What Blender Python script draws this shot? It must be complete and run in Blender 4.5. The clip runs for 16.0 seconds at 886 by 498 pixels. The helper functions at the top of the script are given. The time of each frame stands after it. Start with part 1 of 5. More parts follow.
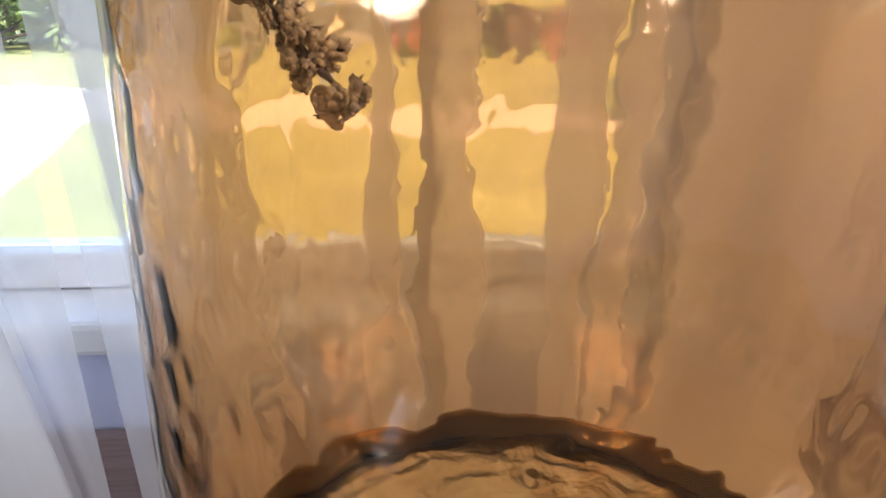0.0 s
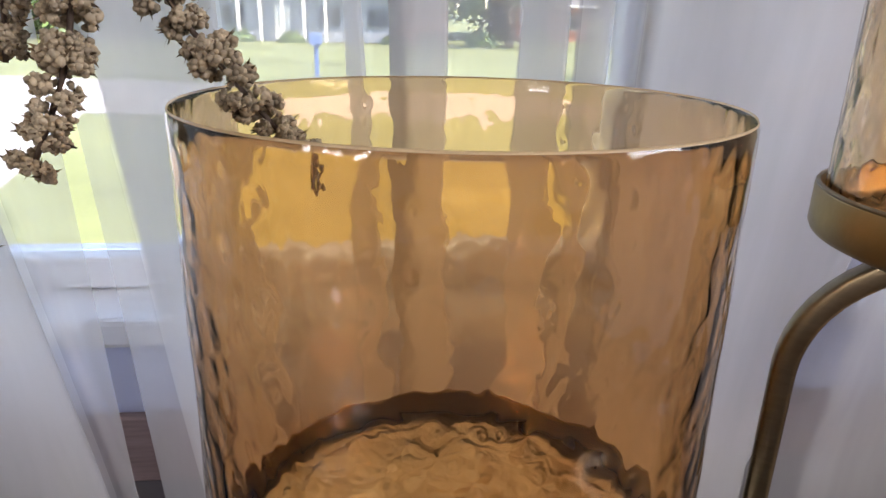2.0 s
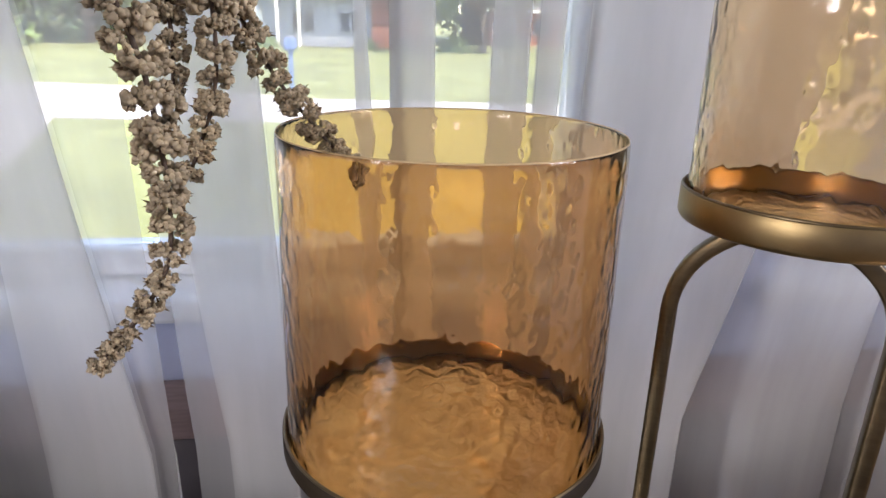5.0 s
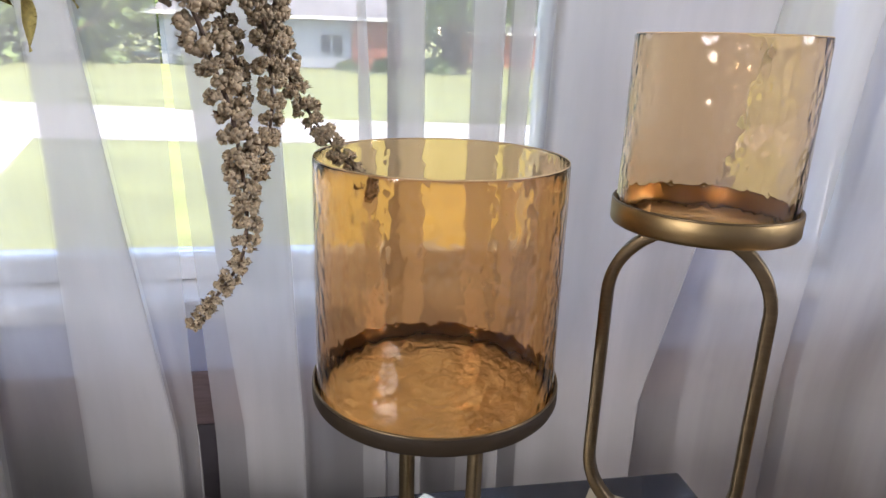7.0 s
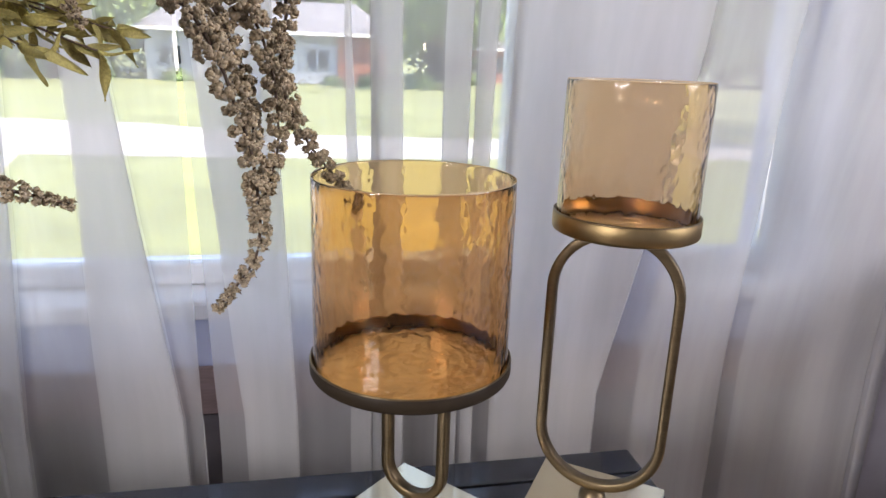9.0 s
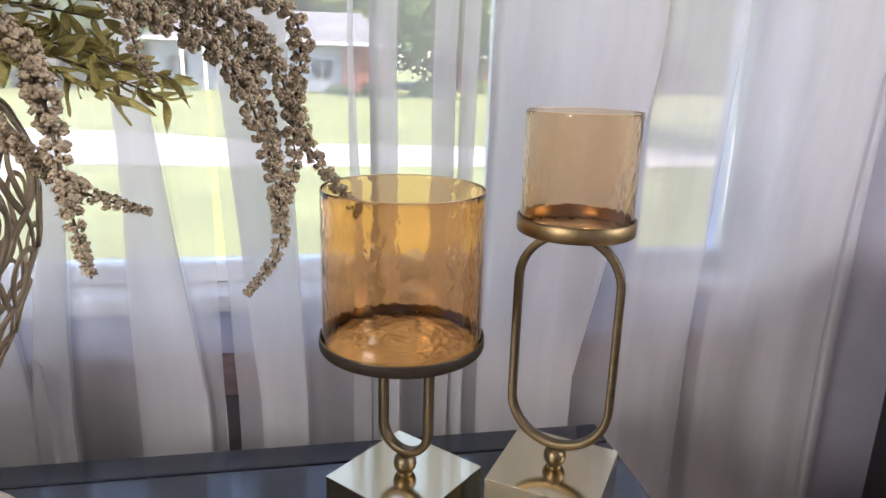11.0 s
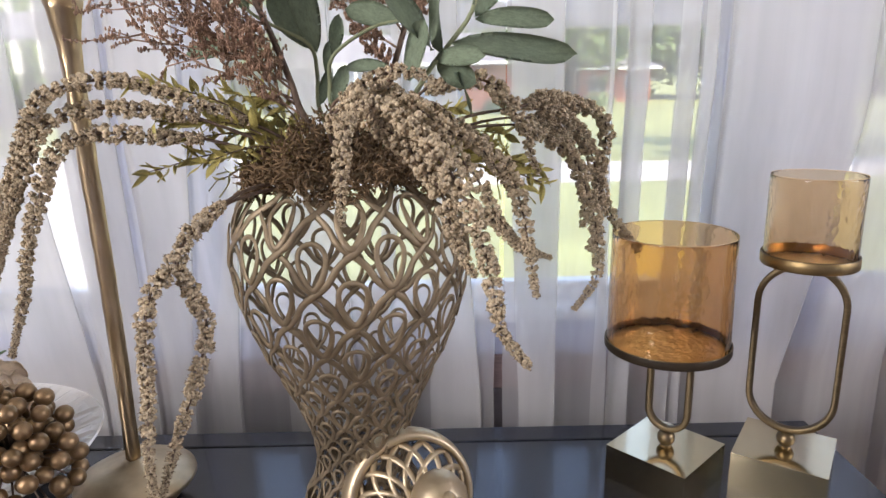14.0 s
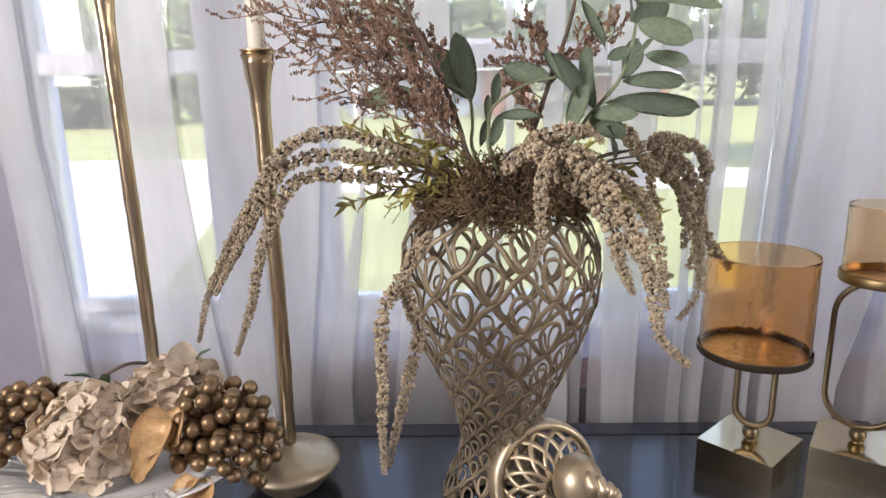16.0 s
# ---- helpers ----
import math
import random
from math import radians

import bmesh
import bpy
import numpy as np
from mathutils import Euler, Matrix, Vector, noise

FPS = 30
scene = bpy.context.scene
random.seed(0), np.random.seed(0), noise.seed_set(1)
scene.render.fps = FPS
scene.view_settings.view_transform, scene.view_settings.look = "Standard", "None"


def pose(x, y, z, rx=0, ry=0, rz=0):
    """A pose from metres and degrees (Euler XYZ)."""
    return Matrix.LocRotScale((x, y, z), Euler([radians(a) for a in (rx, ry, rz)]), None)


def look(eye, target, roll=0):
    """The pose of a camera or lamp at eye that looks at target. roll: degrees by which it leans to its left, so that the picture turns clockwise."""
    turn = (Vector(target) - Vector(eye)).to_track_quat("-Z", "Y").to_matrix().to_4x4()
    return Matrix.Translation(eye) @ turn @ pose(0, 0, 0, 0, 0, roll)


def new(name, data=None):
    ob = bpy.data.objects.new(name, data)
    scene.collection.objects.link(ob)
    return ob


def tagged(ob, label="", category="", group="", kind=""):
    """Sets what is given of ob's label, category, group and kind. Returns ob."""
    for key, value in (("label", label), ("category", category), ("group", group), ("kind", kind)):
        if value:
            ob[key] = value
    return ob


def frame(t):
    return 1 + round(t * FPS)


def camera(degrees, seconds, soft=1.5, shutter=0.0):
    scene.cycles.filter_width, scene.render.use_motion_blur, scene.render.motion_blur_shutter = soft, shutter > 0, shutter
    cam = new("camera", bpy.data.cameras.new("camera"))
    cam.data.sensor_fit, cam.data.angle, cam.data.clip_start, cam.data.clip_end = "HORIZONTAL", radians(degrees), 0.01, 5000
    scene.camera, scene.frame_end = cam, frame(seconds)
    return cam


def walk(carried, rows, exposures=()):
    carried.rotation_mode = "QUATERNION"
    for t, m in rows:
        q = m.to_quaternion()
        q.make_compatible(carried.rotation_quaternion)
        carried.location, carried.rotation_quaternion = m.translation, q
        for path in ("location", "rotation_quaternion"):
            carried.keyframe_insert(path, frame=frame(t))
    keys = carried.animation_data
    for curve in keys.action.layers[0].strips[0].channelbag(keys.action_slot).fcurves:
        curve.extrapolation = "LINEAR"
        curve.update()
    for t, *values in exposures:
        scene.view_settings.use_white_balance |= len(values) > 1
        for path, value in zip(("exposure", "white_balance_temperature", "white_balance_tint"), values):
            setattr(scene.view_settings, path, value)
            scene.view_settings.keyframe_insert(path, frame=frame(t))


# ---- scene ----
cam = camera(68.3, 16.0)
METRES, EYE, TILT, LEAN, TURN = 1.1, 1.147, 0.0, 0.0, -5.8
ROWS = [
    (0.0, 0.0, -0.0046, 0.0, 0.38, -18.55, -1.13),
    (0.5, 0.0033, -0.015, 0.0071, 0.51, -18.57, -1.37),
    (1.0, 0.0076, -0.0263, 0.0133, 0.61, -18.94, -1.35),
    (1.5, 0.0105, -0.0418, 0.0236, 0.49, -19.2, -1.26),
    (2.0, 0.0156, -0.059, 0.0314, 0.29, -19.41, -1.22),
    (2.5, 0.0159, -0.0741, 0.0335, 0.04, -19.57, -1.29),
    (3.0, 0.015, -0.0901, 0.0369, -0.35, -19.59, -1.32),
    (3.5, 0.011, -0.104, 0.0406, -0.76, -19.47, -1.38),
    (4.0, 0.0113, -0.1228, 0.0465, -1.14, -19.37, -1.39),
    (6.5, -0.0037, -0.2241, 0.0642, -3.13, -17.82, -1.77),
    (7.0, -0.0048, -0.2547, 0.0711, -3.57, -17.26, -1.78),
    (7.5, -0.0144, -0.2819, 0.0725, -4.1, -16.75, -1.82),
    (8.0, -0.0067, -0.2978, 0.0801, -4.69, -16.4, -1.95),
    (10.5, 0.0075, -0.4286, 0.1024, -4.8, -15.52, -1.69),
    (11.0, 0.0076, -0.4533, 0.1122, -4.43, -15.36, -1.53),
    (11.5, 0.009, -0.4842, 0.1202, -2.73, -15.24, -1.13),
    (12.0, -0.0026, -0.517, 0.1352, 0.08, -15.3, -0.24),
    (12.5, -0.0285, -0.5524, 0.1427, 3.24, -14.93, 0.62),
    (13.0, -0.0735, -0.5808, 0.1598, 5.24, -14.84, 1.2),
    (13.5, -0.1373, -0.6273, 0.1765, 5.57, -14.58, 1.25),
    (14.0, -0.1808, -0.6776, 0.1909, 5.55, -14.13, 1.24),
    (14.5, -0.2124, -0.7133, 0.2134, 5.63, -13.75, 1.3),
    (15.0, -0.2512, -0.7496, 0.2343, 5.58, -13.43, 1.08),
    (15.5, -0.2996, -0.7834, 0.2407, 5.8, -13.48, 0.94),
    (16.0, -0.3138, -0.8108, 0.2411, 6.85, -13.75, 1.05),
]
walk(cam, [(t, pose(0, 0, EYE, TILT, LEAN, TURN) @ pose(METRES * x, METRES * y, METRES * z, 90 + pitch, roll, yaw)) for t, x, y, z, yaw, pitch, roll in ROWS],
     exposures=[(0.0, 2.78, 7000, 15), (1.0, 2.55, 7100, 16), (2.0, 2.42, 7200, 18), (12.0, 2.54, 7300, 18), (16.0, 2.4, 7300, 18)])

# ---------------------------------------------------------------- world and lights
X0, X1, Y0, ZC = -2.4, 2.2, -3.4, 2.55   # the room
world = bpy.data.worlds.new("world")
scene.world = world
world.use_nodes = True
wn = world.node_tree.nodes
sky = wn.new("ShaderNodeTexSky")
sky.sky_type = "NISHITA"
sky.sun_disc = False
sky.sun_elevation = radians(52)
sky.sun_rotation = radians(118)
wn["Background"].inputs["Strength"].default_value = 0.15
world.node_tree.links.new(sky.outputs["Color"], wn["Background"].inputs["Color"])

sun = new("sun", bpy.data.lights.new("sun", "SUN"))
sun.data.energy = 1.8
sun.data.angle = radians(0.5)
sun.data.color = (1.0, 0.95, 0.86)
sun.matrix_world = look((6.0, -3.2, 8.7), (0, 0, 0))


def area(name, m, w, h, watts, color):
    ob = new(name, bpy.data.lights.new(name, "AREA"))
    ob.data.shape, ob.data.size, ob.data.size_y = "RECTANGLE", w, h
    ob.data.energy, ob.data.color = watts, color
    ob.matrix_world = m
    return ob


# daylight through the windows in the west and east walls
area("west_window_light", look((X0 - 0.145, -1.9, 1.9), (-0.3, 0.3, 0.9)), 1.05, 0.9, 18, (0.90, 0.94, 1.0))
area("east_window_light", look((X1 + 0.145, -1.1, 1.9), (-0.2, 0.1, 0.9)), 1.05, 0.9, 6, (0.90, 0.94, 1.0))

# ---------------------------------------------------------------- materials


def mat(name, color, rough=0.5, metal=0.0, var=0.12, scale=30.0, bump=0.0, bscale=120.0, island=0.0, rand=0.0, stretch=(1, 1, 1), spec=0.5, dark=None, coat=0.0):
    m = bpy.data.materials.new(name)
    m.use_nodes = True
    n, l = m.node_tree.nodes, m.node_tree.links
    b = n["Principled BSDF"]
    b.inputs["Roughness"].default_value = rough
    b.inputs["Metallic"].default_value = metal
    b.inputs["Specular IOR Level"].default_value = spec
    b.inputs["Coat Weight"].default_value = coat
    co = n.new("ShaderNodeTexCoord")
    mp = n.new("ShaderNodeMapping")
    mp.inputs["Scale"].default_value = stretch
    l.new(co.outputs["Object"], mp.inputs["Vector"])
    t1, t2 = n.new("ShaderNodeTexNoise"), n.new("ShaderNodeTexNoise")
    t1.inputs["Scale"].default_value, t1.inputs["Detail"].default_value = scale, 5
    t2.inputs["Scale"].default_value, t2.inputs["Detail"].default_value = scale / 7, 3
    l.new(mp.outputs["Vector"], t1.inputs["Vector"])
    l.new(mp.outputs["Vector"], t2.inputs["Vector"])
    add = n.new("ShaderNodeMath")
    add.operation = "ADD"
    l.new(t1.outputs["Fac"], add.inputs[0])
    l.new(t2.outputs["Fac"], add.inputs[1])
    ramp = n.new("ShaderNodeMapRange")
    ramp.inputs["From Min"].default_value, ramp.inputs["From Max"].default_value = 0.7, 1.3
    l.new(add.outputs[0], ramp.inputs["Value"])
    fac = ramp.outputs["Result"]
    mix = n.new("ShaderNodeMix")
    mix.data_type = "RGBA"
    lo = dark if dark else [c * (1 - var * 1.6) for c in color]
    hi = [min(1, c * (1 + var)) for c in color]
    mix.inputs["A"].default_value, mix.inputs["B"].default_value = (*lo, 1), (*hi, 1)
    l.new(fac, mix.inputs["Factor"])
    out = mix.outputs["Result"]
    if island or rand:
        src = n.new("ShaderNodeNewGeometry").outputs["Random Per Island"] if island else n.new("ShaderNodeObjectInfo").outputs["Random"]
        k = island or rand
        r = n.new("ShaderNodeMapRange")
        r.inputs["To Min"].default_value, r.inputs["To Max"].default_value = 1 - k, 1 + k * 0.6
        l.new(src, r.inputs["Value"])
        hsv = n.new("ShaderNodeHueSaturation")
        l.new(r.outputs["Result"], hsv.inputs["Value"])
        l.new(out, hsv.inputs["Color"])
        out = hsv.outputs["Color"]
    l.new(out, b.inputs["Base Color"])
    rr = n.new("ShaderNodeMapRange")
    rr.inputs["To Min"].default_value, rr.inputs["To Max"].default_value = max(0.02, rough * 0.8), min(1, rough * 1.25)
    l.new(t2.outputs["Fac"], rr.inputs["Value"])
    l.new(rr.outputs["Result"], b.inputs["Roughness"])
    if bump:
        t3 = n.new("ShaderNodeTexNoise")
        t3.inputs["Scale"].default_value, t3.inputs["Detail"].default_value = bscale, 4
        l.new(mp.outputs["Vector"], t3.inputs["Vector"])
        bp = n.new("ShaderNodeBump")
        bp.inputs["Strength"].default_value, bp.inputs["Distance"].default_value = bump, 0.4 / bscale
        l.new(t3.outputs["Fac"], bp.inputs["Height"])
        l.new(bp.outputs["Normal"], b.inputs["Normal"])
    return m


def glass_mat(name, color, bscale, strength, dist, rough=0.0):
    m = bpy.data.materials.new(name)
    m.use_nodes = True
    n, l = m.node_tree.nodes, m.node_tree.links
    b = n["Principled BSDF"]
    b.inputs["Base Color"].default_value = (*color, 1)
    b.inputs["Roughness"].default_value = rough
    b.inputs["IOR"].default_value = 1.45
    b.inputs["Transmission Weight"].default_value = 1.0
    co = n.new("ShaderNodeTexCoord")
    mp = n.new("ShaderNodeMapping")
    mp.inputs["Scale"].default_value = (1, 1, 0.75)
    v = n.new("ShaderNodeTexVoronoi")
    v.feature = "SMOOTH_F1"
    v.inputs["Scale"].default_value, v.inputs["Smoothness"].default_value = bscale, 0.9
    l.new(co.outputs["Object"], mp.inputs["Vector"])
    l.new(mp.outputs["Vector"], v.inputs["Vector"])
    bp = n.new("ShaderNodeBump")
    bp.inputs["Strength"].default_value, bp.inputs["Distance"].default_value = strength, dist
    l.new(v.outputs["Distance"], bp.inputs["Height"])
    l.new(bp.outputs["Normal"], b.inputs["Normal"])
    return m


def sheer_mat(name, thin, thick):
    m = bpy.data.materials.new(name)
    m.use_nodes = True
    n, l = m.node_tree.nodes, m.node_tree.links
    n.remove(n["Principled BSDF"])
    tr, di, tl = n.new("ShaderNodeBsdfTransparent"), n.new("ShaderNodeBsdfDiffuse"), n.new("ShaderNodeBsdfTranslucent")
    di.inputs["Color"].default_value = (0.87, 0.87, 0.86, 1)
    tl.inputs["Color"].default_value = (0.87, 0.87, 0.86, 1)
    body, mix = n.new("ShaderNodeMixShader"), n.new("ShaderNodeMixShader")
    body.inputs["Fac"].default_value = 0.42
    l.new(di.outputs[0], body.inputs[1])
    l.new(tl.outputs[0], body.inputs[2])
    co, mp, tx = n.new("ShaderNodeTexCoord"), n.new("ShaderNodeMapping"), n.new("ShaderNodeTexNoise")
    mp.inputs["Scale"].default_value = (45, 45, 0.8)
    tx.inputs["Scale"].default_value, tx.inputs["Detail"].default_value = 1.0, 3
    l.new(co.outputs["Object"], mp.inputs["Vector"])
    l.new(mp.outputs["Vector"], tx.inputs["Vector"])
    r = n.new("ShaderNodeMapRange")
    r.inputs["From Min"].default_value, r.inputs["From Max"].default_value = 0.3, 0.7
    r.inputs["To Min"].default_value, r.inputs["To Max"].default_value = thin, thick
    l.new(tx.outputs["Fac"], r.inputs["Value"])
    l.new(r.outputs["Result"], mix.inputs["Fac"])
    l.new(tr.outputs[0], mix.inputs[1])
    l.new(body.outputs[0], mix.inputs[2])
    l.new(mix.outputs[0], n["Material Output"].inputs["Surface"])
    return m


SHEER = sheer_mat("white_sheer_voile", 0.37, 0.41)
SHEER_STRIPE = sheer_mat("white_woven_voile_stripe", 0.50, 0.55)
SHEER_CLOSE = sheer_mat("white_close_woven_voile", 0.46, 0.54)
AMBER = glass_mat("amber_hammered_glass", (0.978, 0.69, 0.42), 150, 0.42, 0.0013, 0.03)
PALE_AMBER = glass_mat("pale_amber_hammered_glass", (0.98, 0.82, 0.62), 155, 0.5, 0.0013, 0.02)
# pale line of light along the glass rims, put in as opaque tan
GLASS_RIM = mat("amber_rim_painted_light", (0.66, 0.47, 0.27), 0.25, 0.0, 0.06, 40)
PANE = glass_mat("window_glass", (1, 1, 1), 3, 0.0, 0.001)
BRASS = mat("brushed_antique_brass", (0.175, 0.130, 0.076), 0.38, 1.0, 0.10, 90, 0.08, 300, stretch=(1, 1, 6))
TRAY_BRASS = mat("polished_tray_brass", (0.74, 0.58, 0.36), 0.30, 1.0, 0.12, 50, 0.65, 48)
# brass tray's dark reflection of its surroundings, put into the colour
TRAY_EDGE = mat("brass_dark_reflection", (0.032, 0.022, 0.013), 0.55, 0.0, 0.14, 60, 0.08, 160, spec=0.2)
TRAY_SIDE = mat("satin_tray_brass", (0.29, 0.205, 0.10), 0.42, 1.0, 0.12, 60, 0.06, 160)
POLISHED = mat("polished_pale_brass", (0.78, 0.67, 0.45), 0.14, 1.0, 0.04, 25)
GOLD_STICK = mat("hammered_gold_metal", (0.62, 0.47, 0.28), 0.3, 1.0, 0.18, 40, 0.35, 55, stretch=(1, 1, 0.4))
CHAMPAGNE = mat("champagne_gold_casting", (0.25, 0.19, 0.12), 0.5, 0.5, 0.22, 60, 0.15, 220)
SHELL_GOLD = mat("soft_gold_shell_finish", (0.56, 0.45, 0.30), 0.4, 0.8, 0.14, 40, 0.08, 160)
DARK_WOOD = mat("black_lacquered_wood", (0.015, 0.018, 0.027), 0.18, 0.0, 0.35, 14, 0.04, 90, stretch=(1.2, 14, 14), coat=0.4)
WALL_PAINT = mat("pale_blue_wall_paint", (0.54, 0.585, 0.775), 0.8, 0.0, 0.04, 20, 0.06, 220)
# grey mauve with the shade of unlit wall mixed into the colour
SIDE_SHADE = mat("grey_mauve_wall_shade", (0.36, 0.34, 0.39), 0.8, 0.0, 0.05, 20, 0.06, 220)
WHITE_TRIM = mat("white_gloss_trim_paint", (0.80, 0.81, 0.84), 0.35, 0.0, 0.03, 12)
MAUVE_WOOD = mat("mauve_brown_stained_wood", (0.28, 0.20, 0.20), 0.5, 0.0, 0.15, 30, 0.05, 90, stretch=(1, 10, 10))
DARK_PANEL = mat("charcoal_painted_panel", (0.15, 0.135, 0.15), 0.6, 0.0, 0.12, 22)
FLOOR_WOOD = mat("oak_floor_boards", (0.30, 0.20, 0.12), 0.4, 0.0, 0.2, 12, 0.05, 60, stretch=(1, 8, 1), rand=0.15)
CEIL_PAINT = mat("white_ceiling_paint", (0.8, 0.8, 0.79), 0.9, 0.0, 0.03, 20)
BLACK = mat("black_cabinet_paint", (0.012, 0.012, 0.014), 0.45, 0.0, 0.3, 20)
WAX = mat("ivory_candle_wax", (0.82, 0.77, 0.62), 0.45, 0.0, 0.04, 30)
BEIGE_BUDS = mat("dried_beige_buds", (0.50, 0.40, 0.27), 0.9, 0.0, 0.18, 200, 0.2, 600, island=0.34)
BRACT = mat("dark_brown_bracts", (0.17, 0.11, 0.06), 0.8, 0.0, 0.2, 200, island=0.3)
STEM_BROWN = mat("brown_floral_stem", (0.13, 0.085, 0.06), 0.7, 0.0, 0.25, 120, 0.2, 300)
STEM_GREEN = mat("pale_green_stem", (0.24, 0.27, 0.15), 0.6, 0.0, 0.2, 90)
SAGE = mat("velvety_sage_leaf", (0.17, 0.22, 0.145), 0.9, 0.0, 0.22, 70, 0.15, 400, rand=0.22)
YELLOW_LEAF = mat("olive_yellow_leaf", (0.42, 0.355, 0.11), 0.6, 0.0, 0.25, 120, rand=0.35)
RED_TWIG = mat("reddish_brown_twig", (0.34, 0.21, 0.145), 0.8, 0.0, 0.25, 160, island=0.25)
MOSS = mat("brown_dried_moss", (0.19, 0.12, 0.062), 0.95, 0.0, 0.25, 120, island=0.4)
PETAL = mat("cream_silk_petal", (0.74, 0.60, 0.45), 0.7, 0.0, 0.10, 60, 0.1, 300, rand=0.14)
GOLD_PETAL = mat("amber_gold_fabric_leaf", (0.58, 0.36, 0.17), 0.5, 0.2, 0.2, 60, 0.15, 200)
GOLD_BERRY = mat("matte_gold_berry", (0.30, 0.195, 0.105), 0.38, 0.75, 0.16, 60, 0.1, 250, rand=0.18)
LEAF_GREEN = mat("dark_green_leaf", (0.07, 0.12, 0.05), 0.6, 0.0, 0.2, 60)
CHINA = mat("white_glazed_china", (0.80, 0.79, 0.77), 0.22, 0.0, 0.03, 20)
GRASS = mat("sunlit_lawn", (0.22, 0.25, 0.095), 0.9, 0.0, 0.22, 0.9, 0.3, 12)
CONCRETE = mat("pale_concrete", (0.43, 0.42, 0.39), 0.85, 0.0, 0.08, 2.0, 0.2, 20)
BRICK = mat("red_brick", (0.36, 0.15, 0.10), 0.9, 0.0, 0.2, 3.0, 0.2, 12)
ROOF = mat("grey_roof_shingle", (0.19, 0.19, 0.20), 0.9, 0.0, 0.15, 2.0, 0.2, 8)
HOUSE_WHITE = mat("white_house_paint", (0.78, 0.78, 0.76), 0.6, 0.0, 0.04, 2.0)
HOUSE_GREY = mat("blue_grey_house_siding", (0.33, 0.36, 0.41), 0.7, 0.0, 0.08, 2.0, 0.1, 8, stretch=(0.3, 0.3, 6))
DARK_GLASS = mat("dark_far_window", (0.04, 0.05, 0.06), 0.1, 0.0, 0.1, 2.0)
BLUE_PAINT = mat("blue_mailbox_paint", (0.14, 0.22, 0.42), 0.5, 0.0, 0.1, 3.0)
BARK = mat("tree_bark", (0.10, 0.075, 0.055), 0.95, 0.0, 0.3, 4.0, 0.4, 12)
FOLIAGE = mat("tree_foliage", (0.15, 0.22, 0.075), 0.8, 0.0, 0.3, 1.2, island=0.45)

# ---------------------------------------------------------------- mesh helpers


def empty(name, at=(0, 0, 0)):
    ob = new(name)
    ob.empty_display_size = 0.02
    ob.location = at
    return ob


def as_mesh(name, bm, material, smooth=False):
    me = bpy.data.meshes.new(name)
    bmesh.ops.recalc_face_normals(bm, faces=bm.faces[:])
    bm.to_mesh(me)
    bm.free()
    me.materials.append(material)
    if smooth:
        for p in me.polygons:
            p.use_smooth = True
    return me


def part(name, bm, material, parent, label="", smooth=False):
    ob = new(name, as_mesh(name, bm, material, smooth))
    ob.parent = parent
    if label:
        tagged(ob, label)
    return ob


def array_mesh(name, verts, faces, material, smooth=True):
    me = bpy.data.meshes.new(name)
    me.from_pydata(verts, [], faces)
    me.materials.append(material)
    if smooth:
        for p in me.polygons:
            p.use_smooth = True
    return me


def box(x0, x1, y0, y1, z0, z1, bevel=0.0, bm=None, segs=2):
    own = bm is None
    bm = bmesh.new() if own else bm
    r = bmesh.ops.create_cube(bm, size=1)
    vs = r["verts"]
    for v in vs:
        v.co = Vector(((x0 + x1) / 2 + v.co.x * (x1 - x0), (y0 + y1) / 2 + v.co.y * (y1 - y0), (z0 + z1) / 2 + v.co.z * (z1 - z0)))
    if bevel:
        es = list({e for v in vs for e in v.link_edges})
        bmesh.ops.bevel(bm, geom=es, offset=bevel, segments=segs, affect="EDGES", profile=0.5)
    return bm


def revolve(profile, segs=64, closed=False, bm=None):
    """Turn (r, z) pairs round the z axis."""
    bm = bm or bmesh.new()
    rings = []
    for r, z in profile:
        if r < 1e-6:
            rings.append([bm.verts.new((0, 0, z))])
        else:
            rings.append([bm.verts.new((r * math.cos(2 * math.pi * i / segs), r * math.sin(2 * math.pi * i / segs), z)) for i in range(segs)])
    pairs = list(zip(rings, rings[1:])) + ([(rings[-1], rings[0])] if closed else [])
    for a, b in pairs:
        for i in range(segs):
            j = (i + 1) % segs
            if len(a) == 1 and len(b) == 1:
                continue
            if len(a) == 1:
                bm.faces.new((a[0], b[i], b[j]))
            elif len(b) == 1:
                bm.faces.new((a[i], a[j], b[0]))
            else:
                bm.faces.new((a[i], a[j], b[j], b[i]))
    return bm


def smooth_path(pts, step):
    """Points every step metres along a smooth curve through pts."""
    p = [np.array(q, float) for q in pts]
    p = [2 * p[0] - p[1]] + p + [2 * p[-1] - p[-2]]
    out = []
    for a, b, c, d in zip(p, p[1:], p[2:], p[3:]):
        n = max(2, int(np.linalg.norm(c - b) / step))
        for i in range(n):
            t = i / n
            out.append(0.5 * (2 * b + (c - a) * t + (2 * a - 5 * b + 4 * c - d) * t * t + (3 * b - a - 3 * c + d) * t ** 3))
    out.append(p[-2])
    return np.array(out)


